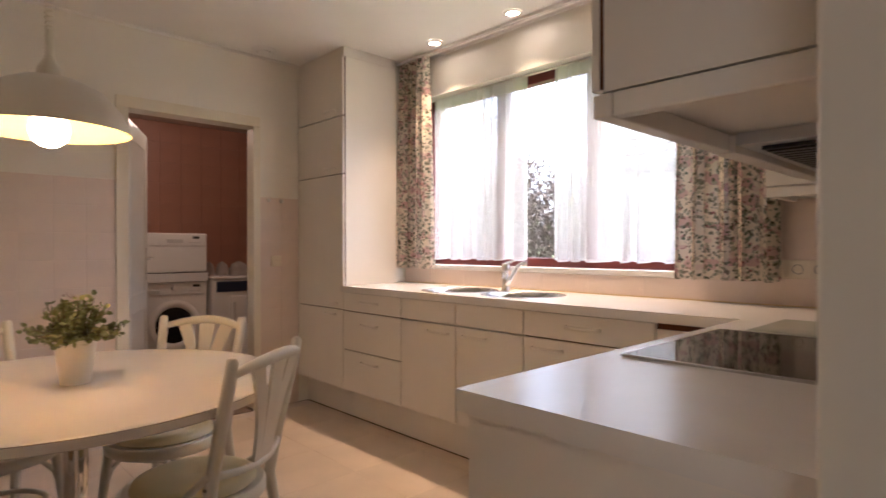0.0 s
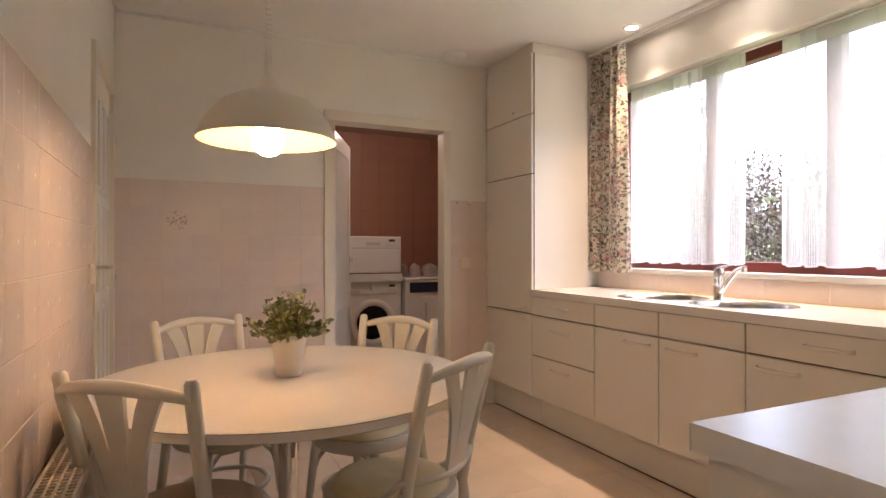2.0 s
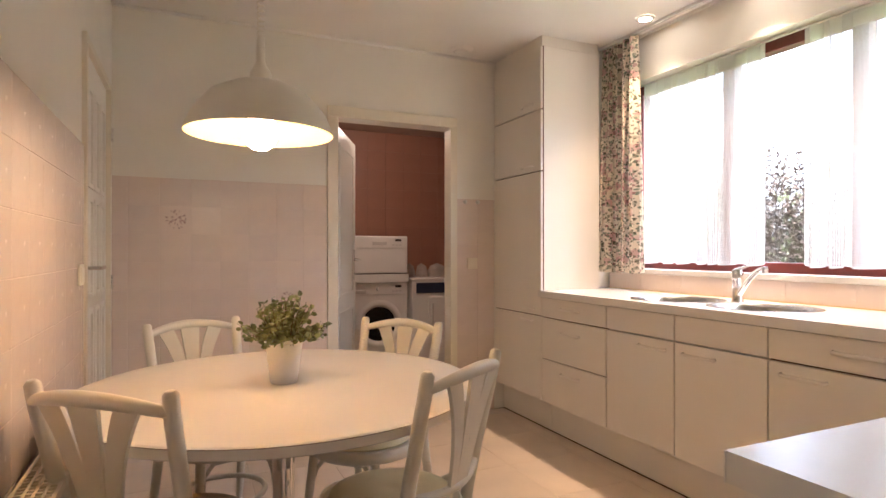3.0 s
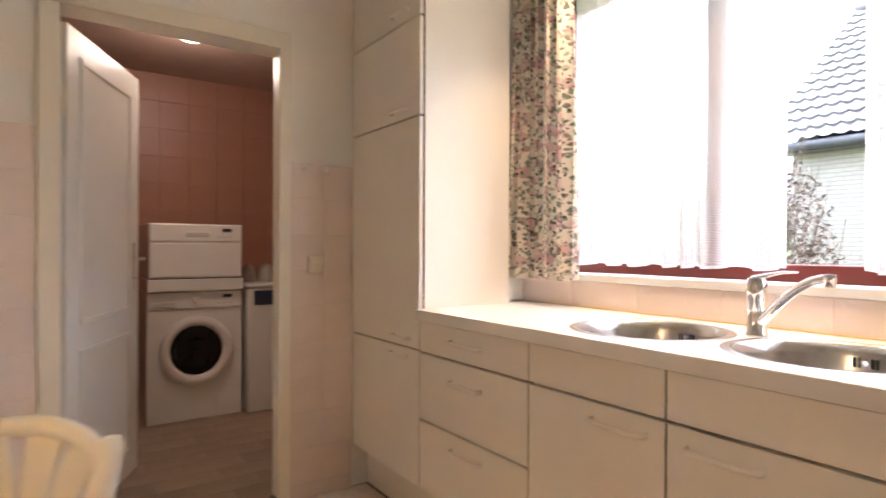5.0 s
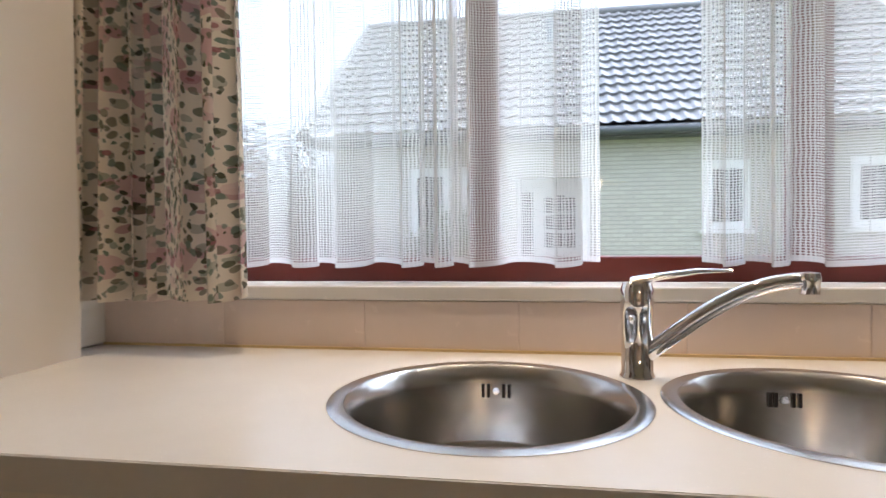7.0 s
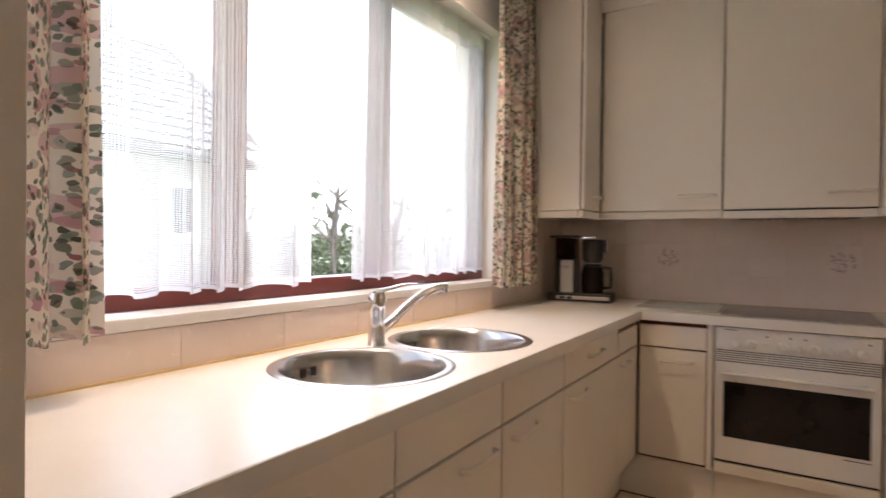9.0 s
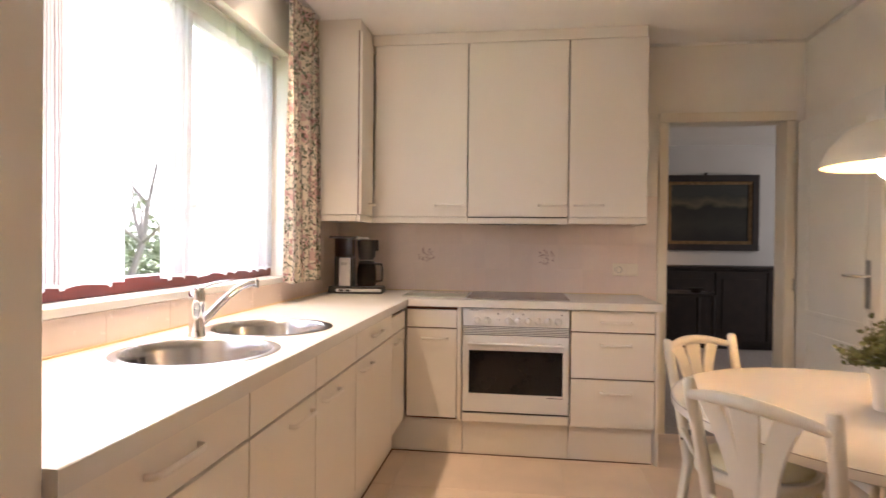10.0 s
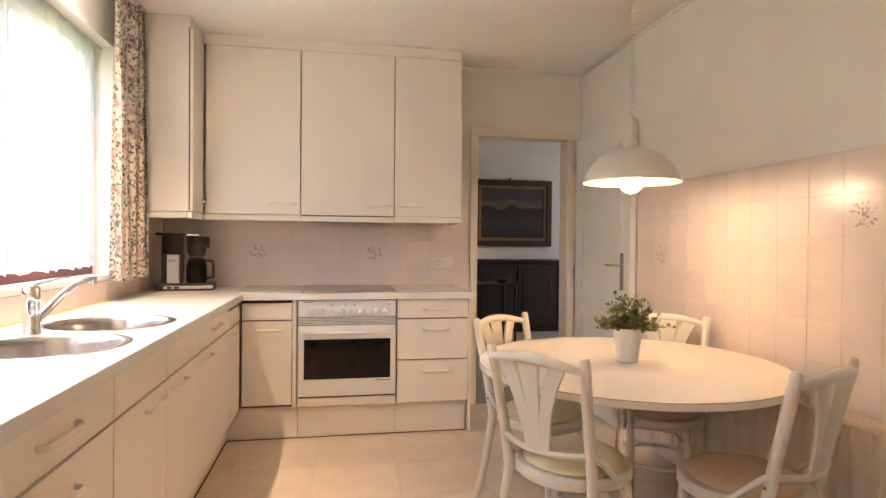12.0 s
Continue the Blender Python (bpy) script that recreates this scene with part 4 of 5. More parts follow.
part("base", placed(g((-0.17, -0.08, 0.002, 0.17, 0.08, 0.045))), M_DARK, t)
part("front_strip", placed(g((-0.12, -0.086, 0.013, 0.165, -0.078, 0.032))), M_SILVER, t, "silver strip with two switches")
for x in (-0.085, -0.045):
    part("switch", placed(g((x - 0.015, -0.09, 0.016, x + 0.015, -0.085, 0.029))), M_DARK, t)
part("housing", placed(g((-0.14, -0.045, 0.046, -0.02, 0.06, 0.23))), M_DARK, t)
part("tower", placed(g((-0.105, -0.062, 0.047, -0.035, -0.0455, 0.225))), M_SILVER, t, "silver front panel")
part("print_bars", placed(boxes((-0.095, -0.0632, 0.19, -0.055, -0.0621, 0.194), (-0.095, -0.0632, 0.18, -0.055, -0.0621, 0.183))), M_RUBBER, t)
part("water_tank", placed(g((-0.135, -0.055, 0.231, -0.025, 0.055, 0.345))), M_SMOKE, t, "smoky see-through water tank")
part("lid", placed(g((-0.17, -0.06, 0.346, 0.0, 0.06, 0.362))), M_DARK, t)
part("arm", placed(g((-0.01, -0.012, 0.343, 0.075, 0.012, 0.356))), M_CHROME, t)
bm = lathe(bmesh.new(), ((0, 0), (0.04, 0.0), (0.055, 0.02), (0.06, 0.12), (0.052, 0.128), (0, 0.128)), 24, (0.06, 0, 0.212))
part("filter_holder", placed(bm), M_DARK, t)
part("filter_handle", placed(g((0.115, -0.01, 0.27, 0.135, 0.01, 0.34))), M_DARK, t)
bm = lathe(bmesh.new(), ((0, 0.0), (0.055, 0.0), (0.062, 0.02), (0.06, 0.11), (0.05, 0.14), (0.048, 0.14), (0.058, 0.108), (0.06, 0.02), (0, 0.003)), 24, (0.06, 0, 0.047))
part("jug", placed(bm), M_SMOKE, t, "glass coffee jug")
part("jug_lid", placed(lathe(bmesh.new(), ((0, 0.02), (0.045, 0.018), (0.056, 0.0), (0, 0.0)), 24, (0.06, 0, 0.188))), M_DARK, t)
part("jug_handle", placed(tube(bmesh.new(), ((0.10, 0, 0.188), (0.155, 0, 0.185), (0.16, 0, 0.15), (0.158, 0, 0.08), (0.12, 0, 0.075)), 0.008, 8)), M_DARK, t)

# ---- radiator ----
t = thing("radiator", (0.06, 1.95, 0.1), "cream panel radiator with a slotted top under the tiles", "radiator")
bm = bmesh.new()
y0, y1 = 1.22, 2.62
n = 88
for side_x, s in ((0.105, 1), (0.03, -1)):
    vs = []
    for k in range(n + 1):
        u = k % 4
        x = side_x + s * (0.009 if u in (1, 2) else 0.0)
        y = y0 + (y1 - y0) * k / n
        vs.append((bm.verts.new((x, y, 0.12)), bm.verts.new((x, y, 0.60))))
    for a, b in zip(vs, vs[1:]):
        bm.faces.new((a[0], b[0], b[1], a[1]))
box(bm, 0.032, y0, 0.118, 0.112, y1, 0.135, 0.003)
box(bm, 0.032, y0 - 0.004, 0.12, 0.112, y0 + 0.004, 0.62, 0.002)
box(bm, 0.032, y1 - 0.004, 0.12, 0.112, y1 + 0.004, 0.62, 0.002)
part("panel", bm, M_RAD, t)
bm = bmesh.new()
box(bm, 0.026, y0, 0.612, 0.034, y1, 0.622)
box(bm, 0.112, y0, 0.602, 0.120, y1, 0.622)
for k in range(72):
    y = y0 + (y1 - y0) * k / 71
    box(bm, 0.034, y - 0.003, 0.615, 0.112, y + 0.003, 0.621)
for x in (0.053, 0.073, 0.093):
    box(bm, x - 0.003, y0, 0.6152, x + 0.003, y1, 0.6208)
part("grille", bm, M_RAD, t, "slotted cream top grille")
# one dark box stands in for the fins and the shade under the grille
part("dark_core", boxes((0.044, y0 + 0.02, 0.16, 0.098, y1 - 0.02, 0.585)), M_RUBBER, t, "solid dark block for the fins and the shade between the panels")
part("bracket", boxes((0.011, 1.45, 0.3, 0.03, 1.48, 0.5), (0.011, 2.35, 0.3, 0.03, 2.38, 0.5)), M_RAD, t)
part("pipe", tube(bmesh.new(), ((0.07, 2.56, 0.0), (0.07, 2.56, 0.118)), 0.009, 8), M_RAD, t)

# ---- table and chairs ----
TC = (0.66, 1.985)
t = thing("round_table", (*TC, 0), "round white laminate table on a chrome pedestal", "table")
part("tabletop", lathe(bmesh.new(), ((0, 0.73), (0.607, 0.73), (0.613, 0.727), (0.613, 0.702), (0.607, 0.699), (0, 0.699)), 96, (*TC, 0), False), M_TABLE, t)
part("edge_line", lathe(bmesh.new(), ((0.6131, 0.7252), (0.6137, 0.7256), (0.6137, 0.7264), (0.6131, 0.7268)), 96, (*TC, 0)), M_GAP_SEAM, t, "thin dark edge seam")
part("column", lathe(bmesh.new(), ((0.034, 0.06), (0.034, 0.688), (0.12, 0.69), (0.12, 0.6985), (0, 0.6985)), 28, (*TC, 0)), M_CHROME, t)
for k in range(4):
    a = radians(25 + 90 * k)
    c, s = math.cos(a), math.sin(a)
    bm = tube(bmesh.new(), ((TC[0] + 0.02 * c, TC[1] + 0.02 * s, 0.075), (TC[0] + 0.2 * c, TC[1] + 0.2 * s, 0.055), (TC[0] + 0.34 * c, TC[1] + 0.34 * s, 0.02)), [0.022, 0.018, 0.013], 10)
    foot = part("foot", bm, M_CHROME, t)
    part("glide", lathe(bmesh.new(), ((0, 0), (0.018, 0), (0.016, 0.012), (0, 0.012)), 12, (TC[0] + 0.335 * c, TC[1] + 0.335 * s, 0)), M_DARK, foot)


def arc(z, pts):
    return [(x, y, z) for x, y in pts]


def bentwood_chair(cushion):
    """Built at the origin, the back towards +y and the sitter facing -y."""
    t = thing("bentwood_chair", (0, 0, 0), "cream lacquered bentwood chair with a round padded seat", "chair", "chairs round the table")
    part("seat_ring", lathe(bmesh.new(), ((0.165, 0.438), (0.20, 0.44), (0.207, 0.432), (0.207, 0.405), (0.20, 0.398), (0.165, 0.40)), 48), M_CHAIR, t)
    part("seat_board", lathe(bmesh.new(), ((0, 0.418), (0.17, 0.418), (0.17, 0.408), (0, 0.408)), 40), M_CHAIR, t)
    part("cushion", lathe(bmesh.new(), ((0.165, 0.43), (0.180, 0.445), (0.174, 0.458), (0.14, 0.470), (0.07, 0.474), (0.012, 0.470), (0, 0.466)), 40), cushion, t,
         "pale yellow padded seat" if cushion is M_CUSH else "tan padded seat")
    for s in (-1, 1):
        leg = part("back_leg", tube(bmesh.new(), ((0.195 * s, 0.235, 0), (0.178 * s, 0.185, 0.22), (0.168 * s, 0.155, 0.42), (0.172 * s, 0.185, 0.58), (0.182 * s, 0.235, 0.80), (0.185 * s, 0.245, 0.853), (0.185 * s, 0.246, 0.862)),
                                    [0.014, 0.017, 0.019, 0.0185, 0.0185, 0.017, 0.010], 12), M_CHAIR, t)
        part("front_leg", tube(bmesh.new(), ((0.175 * s, -0.175, 0), (0.155 * s, -0.145, 0.2), (0.14 * s, -0.125, 0.40)), [0.012, 0.0155, 0.018], 12), M_CHAIR, t)
        part("bracket", tube(bmesh.new(), ((0.172 * s, 0.188, 0.54), (0.188 * s, 0.165, 0.535), (0.196 * s, 0.13, 0.50), (0.20 * s, 0.08, 0.45), (0.203 * s, 0.04, 0.425)), 0.0105, 8), M_CHAIR, t)
        for y, z in ((0.17, 0.535), (0.166, 0.505)):
            bm = lathe(bmesh.new(), ((0, 0), (0.006, 0), (0.005, 0.003), (0, 0.004)), 8)
            bm.transform(pose(0.19 * s, y, z, 0, 90 * s, 0))
            part("screw", bm, M_STEEL, leg)
        # front braces that curl from leg to seat
        part("brace", tube(bmesh.new(), ((0.152 * s, -0.14, 0.25), (0.135 * s, -0.12, 0.33), (0.09 * s, -0.12, 0.38), (0.04 * s, -0.165, 0.395)), 0.009, 8), M_CHAIR, t)
    ring = [(0.163 * math.cos(a), 0.163 * math.sin(a) + 0.005, 0.215) for a in (2 * math.pi * k / 40 for k in range(41))]
    part("stretcher", tube(bmesh.new(), ring, 0.0105, 8), M_CHAIR, t)
    top = [(0.185 * u, 0.243 + 0.045 * (1 - u * u), 0.815 + 0.028 * (1 - u * u)) for u in (k / 8 - 1 for k in range(17))]
    part("top_rail", tube(bmesh.new(), top, [0.012 + 0.006 * (1 - (k / 8 - 1) ** 2) for k in range(17)], 10), M_CHAIR, t)
    low = [(0.172 * u, 0.178 + 0.045 * (1 - u * u), 0.535 - 0.012 * (1 - u * u)) for u in (k / 8 - 1 for k in range(17))]
    part("lower_rail", tube(bmesh.new(), low, 0.0115, 8), M_CHAIR, t)
    for s in (-1, 0, 1):
        bm = bmesh.new()
        prev = None
        for k in range(13):
            u = k / 12
            z = 0.53 + 0.30 * u
            xc = s * (0.030 + 0.022 * u + 0.055 * u ** 2.6)
            half = 0.017 + (0.016 if s else 0.022) * u ** 1.5
            y = 0.222 - 0.035 * abs(s) * u ** 2 * 0.3 + 0.062 * u
            row = [bm.verts.new((xc + a * half, y + b, z)) for a, b in ((-1, -0.005), (1, -0.005), (1, 0.005), (-1, 0.005))]
            if prev:
                for i in range(4):
                    bm.faces.new((prev[i], prev[(i + 1) % 4], row[(i + 1) % 4], row[i]))
            else:
                bm.faces.new(row)
            prev = row
        bm.faces.new(prev)
        part("splat", bm, M_CHAIR, t)
    return t


# posts' midpoints and the way from the back towards the table
spots = []
for (ax, ay), (bx, by), cush in (((1.093, 2.523), (1.308, 2.225), M_CUSH), ((1.199, 1.571), (0.906, 1.371), M_CUSH),
                                 ((0.248, 2.636), (0.562, 2.772), M_CUSHB), ((0.332, 1.426), (0.075, 1.640), M_CUSHB)):
    cx, cy = (ax + bx) / 2, (ay + by) / 2
    dx, dy = TC[0] - cx, TC[1] - cy
    nx, ny = -(by - ay), bx - ax
    if nx * dx + ny * dy < 0:
        nx, ny = -nx, -ny
    q = math.hypot(nx, ny)
    nx, ny = nx / q, ny / q
    spots.append((cx + 0.245 * nx, cy + 0.245 * ny, math.degrees(math.atan2(-ny, -nx)) - 90, cush))
first = bentwood_chair(M_CUSH)
copy_thing(first, pose(*spots[1][:2], 0, 0, 0, spots[1][2]))
last = bentwood_chair(M_CUSHB)
tagged(last, "cream lacquered bentwood chair with a tan padded seat", "chair", "chairs round the table")
copy_thing(last, pose(*spots[2][:2], 0, 0, 0, spots[2][2]))
first.matrix_basis = pose(*spots[0][:2], 0, 0, 0, spots[0][2])
last.matrix_basis = pose(*spots[3][:2], 0, 0, 0, spots[3][2])

# ---- potted plant ----
PC = (0.661, 1.985)
t = thing("potted_plant", (*PC, 0.73), "small bushy green plant in a white tapered pot on the table", "plant")
part("pot", lathe(bmesh.new(), ((0, 0.001), (0.040, 0.001), (0.042, 0.004), (0.058, 0.128), (0.062, 0.13), (0.062, 0.14), (0.058, 0.14), (0.054, 0.12), (0, 0.12)), 36, (*PC, 0.73)), M_POT, t)
part("soil", lathe(bmesh.new(), ((0, 0.126), (0.0535, 0.124)), 20, (*PC, 0.73)), M_SOIL, t)
stems, leaves = bmesh.new(), bmesh.new()
rnd = random.Random(7)
for k in range(84):
    a, lean = rnd.uniform(0, 2 * math.pi), rnd.uniform(0.05, 1.15)
    L = rnd.uniform(0.09, 0.16) * (1.0 if lean < 0.8 else 1.05)
    p = Vector((PC[0] + 0.025 * math.cos(a), PC[1] + 0.025 * math.sin(a), 0.853))
    d = Vector((math.sin(lean) * math.cos(a), math.sin(lean) * math.sin(a), math.cos(lean)))
    pts = [p + d * L * u - Vector((0, 0, 0.03 * u * u * lean)) for u in (0, 0.33, 0.66, 1)]
    tube(stems, pts, [0.0018, 0.0015, 0.0012, 0.0008], 4)
    for j in range(9):
        u = 0.25 + 0.75 * j / 8
        c = p + d * L * u - Vector((0, 0, 0.03 * u * u * lean))
        r = rnd.uniform(0.010, 0.0155) * (1.15 - 0.45 * u)
        out = Vector((rnd.uniform(-1, 1), rnd.uniform(-1, 1), rnd.uniform(-0.3, 0.8))).normalized()
        side = out.cross(Vector((rnd.uniform(-1, 1), rnd.uniform(-1, 1), rnd.uniform(-1, 1)))).normalized()
        up = out.cross(side)
        vs = [leaves.verts.new(c + out * r * 2.0 * e + side * r * f * 0.95 + up * r * g) for e, f, g in ((0.05, 0, 0), (0.4, 0.9, 0.25), (0.85, 0.6, 0.2), (1.05, 0, 0), (0.85, -0.6, 0.2), (0.4, -0.9, 0.25))]
        leaves.faces.new(vs[:4])
        leaves.faces.new((vs[0], vs[3], vs[4], vs[5]))
part("stems", stems, M_STEM, t)
foliage = part("leaves", leaves, M_LEAF, t, "small round olive green leaves")

# ---- pendant lamp ----
LC = (0.571, 1.834)
t = thing("pendant_lamp", (*LC, CEIL), "white metal pendant lamp on a coiled cord, lit", "lamp")
part("shade", lathe(bmesh.new(), ((0.030, 1.640), (0.077, 1.632), (0.137, 1.602), (0.184, 1.548), (0.204, 1.502), (0.208, 1.488), (0.2055, 1.487)), 64, (*LC, 0)), M_SHADE, t)
# inner surface of the shade, with the lamp's yellow glow in its colour
part("lining", lathe(bmesh.new(), ((0.2055, 1.487), (0.200, 1.502), (0.180, 1.546), (0.134, 1.598), (0.075, 1.627), (0.02, 1.634)), 64, (*LC, 0)), M_LINING, t, "cream enamelled inside with the bulb's yellow glow painted in")
part("bulb", lathe(bmesh.new(), ((0, 1.440), (0.022, 1.445), (0.042, 1.462), (0.050, 1.488), (0.045, 1.515), (0.028, 1.545), (0.018, 1.575), (0, 1.576)), 32, (*LC, 0)), M_BULB, t, "lit round bulb")
part("neck", lathe(bmesh.new(), ((0.032, 1.636), (0.030, 1.665), (0.016, 1.69), (0.0125, 1.70), (0.0115, 1.76), (0.008, 1.775), (0, 1.775)), 24, (*LC, 0)), M_SHADE, t)
part("socket", lathe(bmesh.new(), ((0.019, 1.57), (0.022, 1.63), (0, 1.63)), 20, (*LC, 0)), M_SHADE, t)
coil = []
for k in range(36 * 10 + 1):
    u = k / 360
    coil.append((LC[0] + 0.0095 * math.cos(2 * math.pi * k / 10), LC[1] + 0.0095 * math.sin(2 * math.pi * k / 10), 1.775 + (CEIL - 0.055 - 1.775) * (0.7 * u + 0.3 * u * u)))
part("coiled_cord", tube(bmesh.new(), coil, 0.0024, 5), M_SHADE, t)
part("ceiling_cup", lathe(bmesh.new(), ((0, CEIL - 0.06), (0.03, CEIL - 0.057), (0.048, CEIL - 0.03), (0.05, CEIL - 0.0005), (0, CEIL - 0.0005)), 24, (*LC, 0)), M_SHADE, t)

# ceiling spots and vent
for y in (2.68, 2.01, 1.34):
    t = thing("ceiling_spot", (2.845, y, CEIL), "round recessed ceiling spot, lit", "spotlight", "ceiling spots")
    part("ring", lathe(bmesh.new(), ((0.036, -0.010), (0.050, -0.008), (0.056, -0.0005)), 32, (2.845, y, CEIL)), M_WHITE, t)
    part("bulb", lathe(bmesh.new(), ((0.036, -0.006), (0.02, -0.008), (0, -0.009)), 24, (2.845, y, CEIL)), M_SPOT, t, "glowing spot bulb")
t = thing("ceiling_vent", (2.08, 3.59, CEIL), "white round ceiling vent", "vent")
part("ring", lathe(bmesh.new(), ((0.05, -0.006), (0.052, -0.018), (0.075, -0.012), (0.085, -0.0005)), 32, (2.08, 3.59, CEIL)), M_CEIL, t)
part("disc", lathe(bmesh.new(), ((0.046, -0.004), (0.044, -0.02), (0, -0.024)), 32, (2.08, 3.59, CEIL)), M_CEIL, t)

# ---- window ----
t = thing("window_1", (E + 0.15, 1.96, WZ0), "wide red-brown wooden kitchen window with three lights", "window", kind="structure")
FX0, FX1 = E + 0.10, E + 0.17
MUL = (1.665, 2.345)
part("window_frame", boxes((FX0, WY0, WZ0, FX1, WY1, WZ0 + 0.055), (FX0, WY0, WZ1 - 0.06, FX1, WY1, WZ1), (FX0, WY0, WZ0 + 0.055, FX1, WY0 + 0.06, WZ1 - 0.06), (FX0, WY1 - 0.06, WZ0 + 0.055, FX1, WY1, WZ1 - 0.06), bevel=0.004), M_MAHOG, t)
edges = [WY0 + 0.06, *MUL, WY1 - 0.06]
for y in MUL:
    part("mullion", boxes((FX0, y - 0.035, WZ0 + 0.055, FX1, y + 0.035, WZ1 - 0.06), bevel=0.004), M_MAHOG, t)
for y0, y1 in zip(edges, edges[1:]):
    pane = part("pane", boxes((FX0 + 0.035, y0 + (0.035 if y0 in MUL else 0), WZ0 + 0.055, FX0 + 0.041, y1 - (0.035 if y1 in MUL else 0), WZ1 - 0.06)), M_GLASS, t)
    pane.visible_shadow = False
part("window_sill", boxes((E - 0.012, WY0 - 0.1, WZ0 - 0.03, FX0 - 0.001, WY1 + 0.1, WZ0 - 0.0005), bevel=0.004), M_WHITE, t, "white glazed inner sill")
part("outer_sill", boxes((FX1, WY0 - 0.03, WZ0 - 0.05, E + 0.33, WY1 + 0.03, WZ0 - 0.005), bevel=0.004), M_BRICK2, t)
part("latch", boxes((FX0 - 0.012, 1.655, 1.50, FX0, 1.675, 1.62), bevel=0.003), M_GILT, t)

# curtains
def drape(name, material, x, y0, y1, z0, z1, folds, depth, label, category, gather=0.0, seed=0, fullness=1.6):
    """A pleated cloth hanging in the plane x; gather draws its top together towards the middle."""
    bm = bmesh.new()
    uvl = bm.loops.layers.uv.new("UVMap")
    r = random.Random(seed)
    ph = [r.uniform(-0.5, 0.5) for _ in range(folds + 3)]
    amp = [r.uniform(0.6, 1.25) for _ in range(folds + 3)]
    nu, nv = folds * 16, 26
    grid = []
    for j in range(nv + 1):
        v = j / nv
        row = []
        for i in range(nu + 1):
            u = i / nu
            k = folds * (u + 0.05 * math.sin(7 * u + seed) * u * (1 - u) * 4 + 0.035 * math.sin(17 * u + 2 * seed) * u * (1 - u) * 4)
            i0 = max(0, min(folds, int(k)))
            f = k - i0
            am = amp[i0] * (1 - f) + amp[i0 + 1] * f
            p = ph[i0] * (1 - f) + ph[i0 + 1] * f
            swell = (0.55 + 0.45 * (1 - v)) if v < 0.93 else 0.55
            dx = depth * am * swell * math.sin(2 * math.pi * k + p + 0.5 * (1 - v) * math.sin(3.1 * k)) + 0.25 * depth * math.sin(5.3 * k + 2 * v)
            span = (y1 - y0) * (1 - gather * v)
            yy = (y0 + y1) / 2 + (u - 0.5) * span + (0.22 if depth > 0.02 else 0.10) * (y1 - y0) / folds * math.sin(4 * math.pi * k + p)
            sag = 0.006 * math.sin(2 * math.pi * k + 1) * (1 - v)
            row.append((bm.verts.new((x + dx, yy, z0 + (z1 - z0) * v + sag)), (u * (y1 - y0) * fullness, v * (z1 - z0))))
        grid.append(row)
    for j in range(nv):
        for i in range(nu):
            q = (grid[j][i], grid[j][i + 1], grid[j + 1][i + 1], grid[j + 1][i])
            fc = bm.faces.new([a[0] for a in q])
            fc.smooth = True
            for lp, a in zip(fc.loops, q):
                lp[uvl].uv = a[1]
    return solo(name, bm, material, label, category)


drape("net_curtain", M_NET, 3.092, 2.10, 2.95, 1.075, 2.225, 7, 0.019, "sheer white net curtain with open weave", "curtain", 0.0, 3, 1.5)
drape("net_curtain", M_NET, 3.092, 0.93, 1.89, 1.075, 2.225, 8, 0.018, "sheer white net curtain, drawn aside from the middle", "curtain", 0.0, 5, 1.5)
drape("floral_curtain", M_FLORAL, 2.935, 2.815, 3.185, 1.015, CEIL - 0.03, 6, 0.044, "cream cotton curtain printed with green leaves and pink flowers", "curtain", 0.1, 8)
drape("floral_curtain", M_FLORAL, 2.945, 0.645, 1.095, 1.01, CEIL - 0.03, 7, 0.042, "cream cotton curtain printed with green leaves and pink flowers", "curtain", 0.1, 9)
t = thing("curtain_rail", (2.98, 1.97, CEIL - 0.02), "white curtain rail under the ceiling", "curtain rail")
part("rail", boxes((2.93, 0.66, CEIL - 0.02, 2.95, 3.2, CEIL - 0.0005), bevel=0.002), M_WHITE, t)
solo("net_rod", tube(bmesh.new(), ((3.092, WY0 + 0.002, 2.226), (3.092, WY1 - 0.002, 2.226)), 0.006, 8), M_WHITE, "thin white rod carrying the net curtains", "curtain rod")

# ---- outside ----
solo("ground", boxes((-600, -600, -0.4, 600, 600, -0.25)), M_LAWN, "winter lawn reaching the far trees", "ground", "structure")
t = thing("neighbour_house", (14, 1.7, -0.25), "pale yellow brick house with a grey tiled roof", "house")
HX, HY0, HY1, EZ, RZ, RX = 10.9, -3.85, 5.5, 2.75, 5.85, 14.4
DY0, DY1 = 1.36, 2.50
part("wall", boxes((HX, HY0, -0.25, HX + 0.3, DY0, EZ), (HX, DY1, -0.25, HX + 0.3, HY1, EZ), (HX, DY0, 2.28, HX + 0.3, DY1, EZ),
                   (HX + 0.3, HY0, -0.25, 17.9, HY0 + 0.3, EZ), (HX + 0.3, HY1 - 0.3, -0.25, 17.9, HY1, EZ), (17.6, HY0, -0.25, 17.9, HY1, EZ)), M_BRICK, t)
part("porch_wall", boxes((HX + 0.95, DY0 - 0.3, -0.25, HX + 1.05, DY1 + 0.3, EZ), (HX + 0.3, DY1, -0.25, HX + 0.95, DY1 + 0.1, EZ), (HX + 0.3, DY0 - 0.1, -0.25, HX + 0.95, DY0, EZ)), M_PAINT, t)
part("lintel", boxes((HX - 0.01, DY0, 2.06, HX + 0.25, DY1, 2.28)), M_BRICK, t)
door = part("door", boxes((HX + 0.90, 1.42, -0.2, HX + 0.945, 2.18, 1.98), bevel=0.005), M_PAINT, t, "white glazed front door")
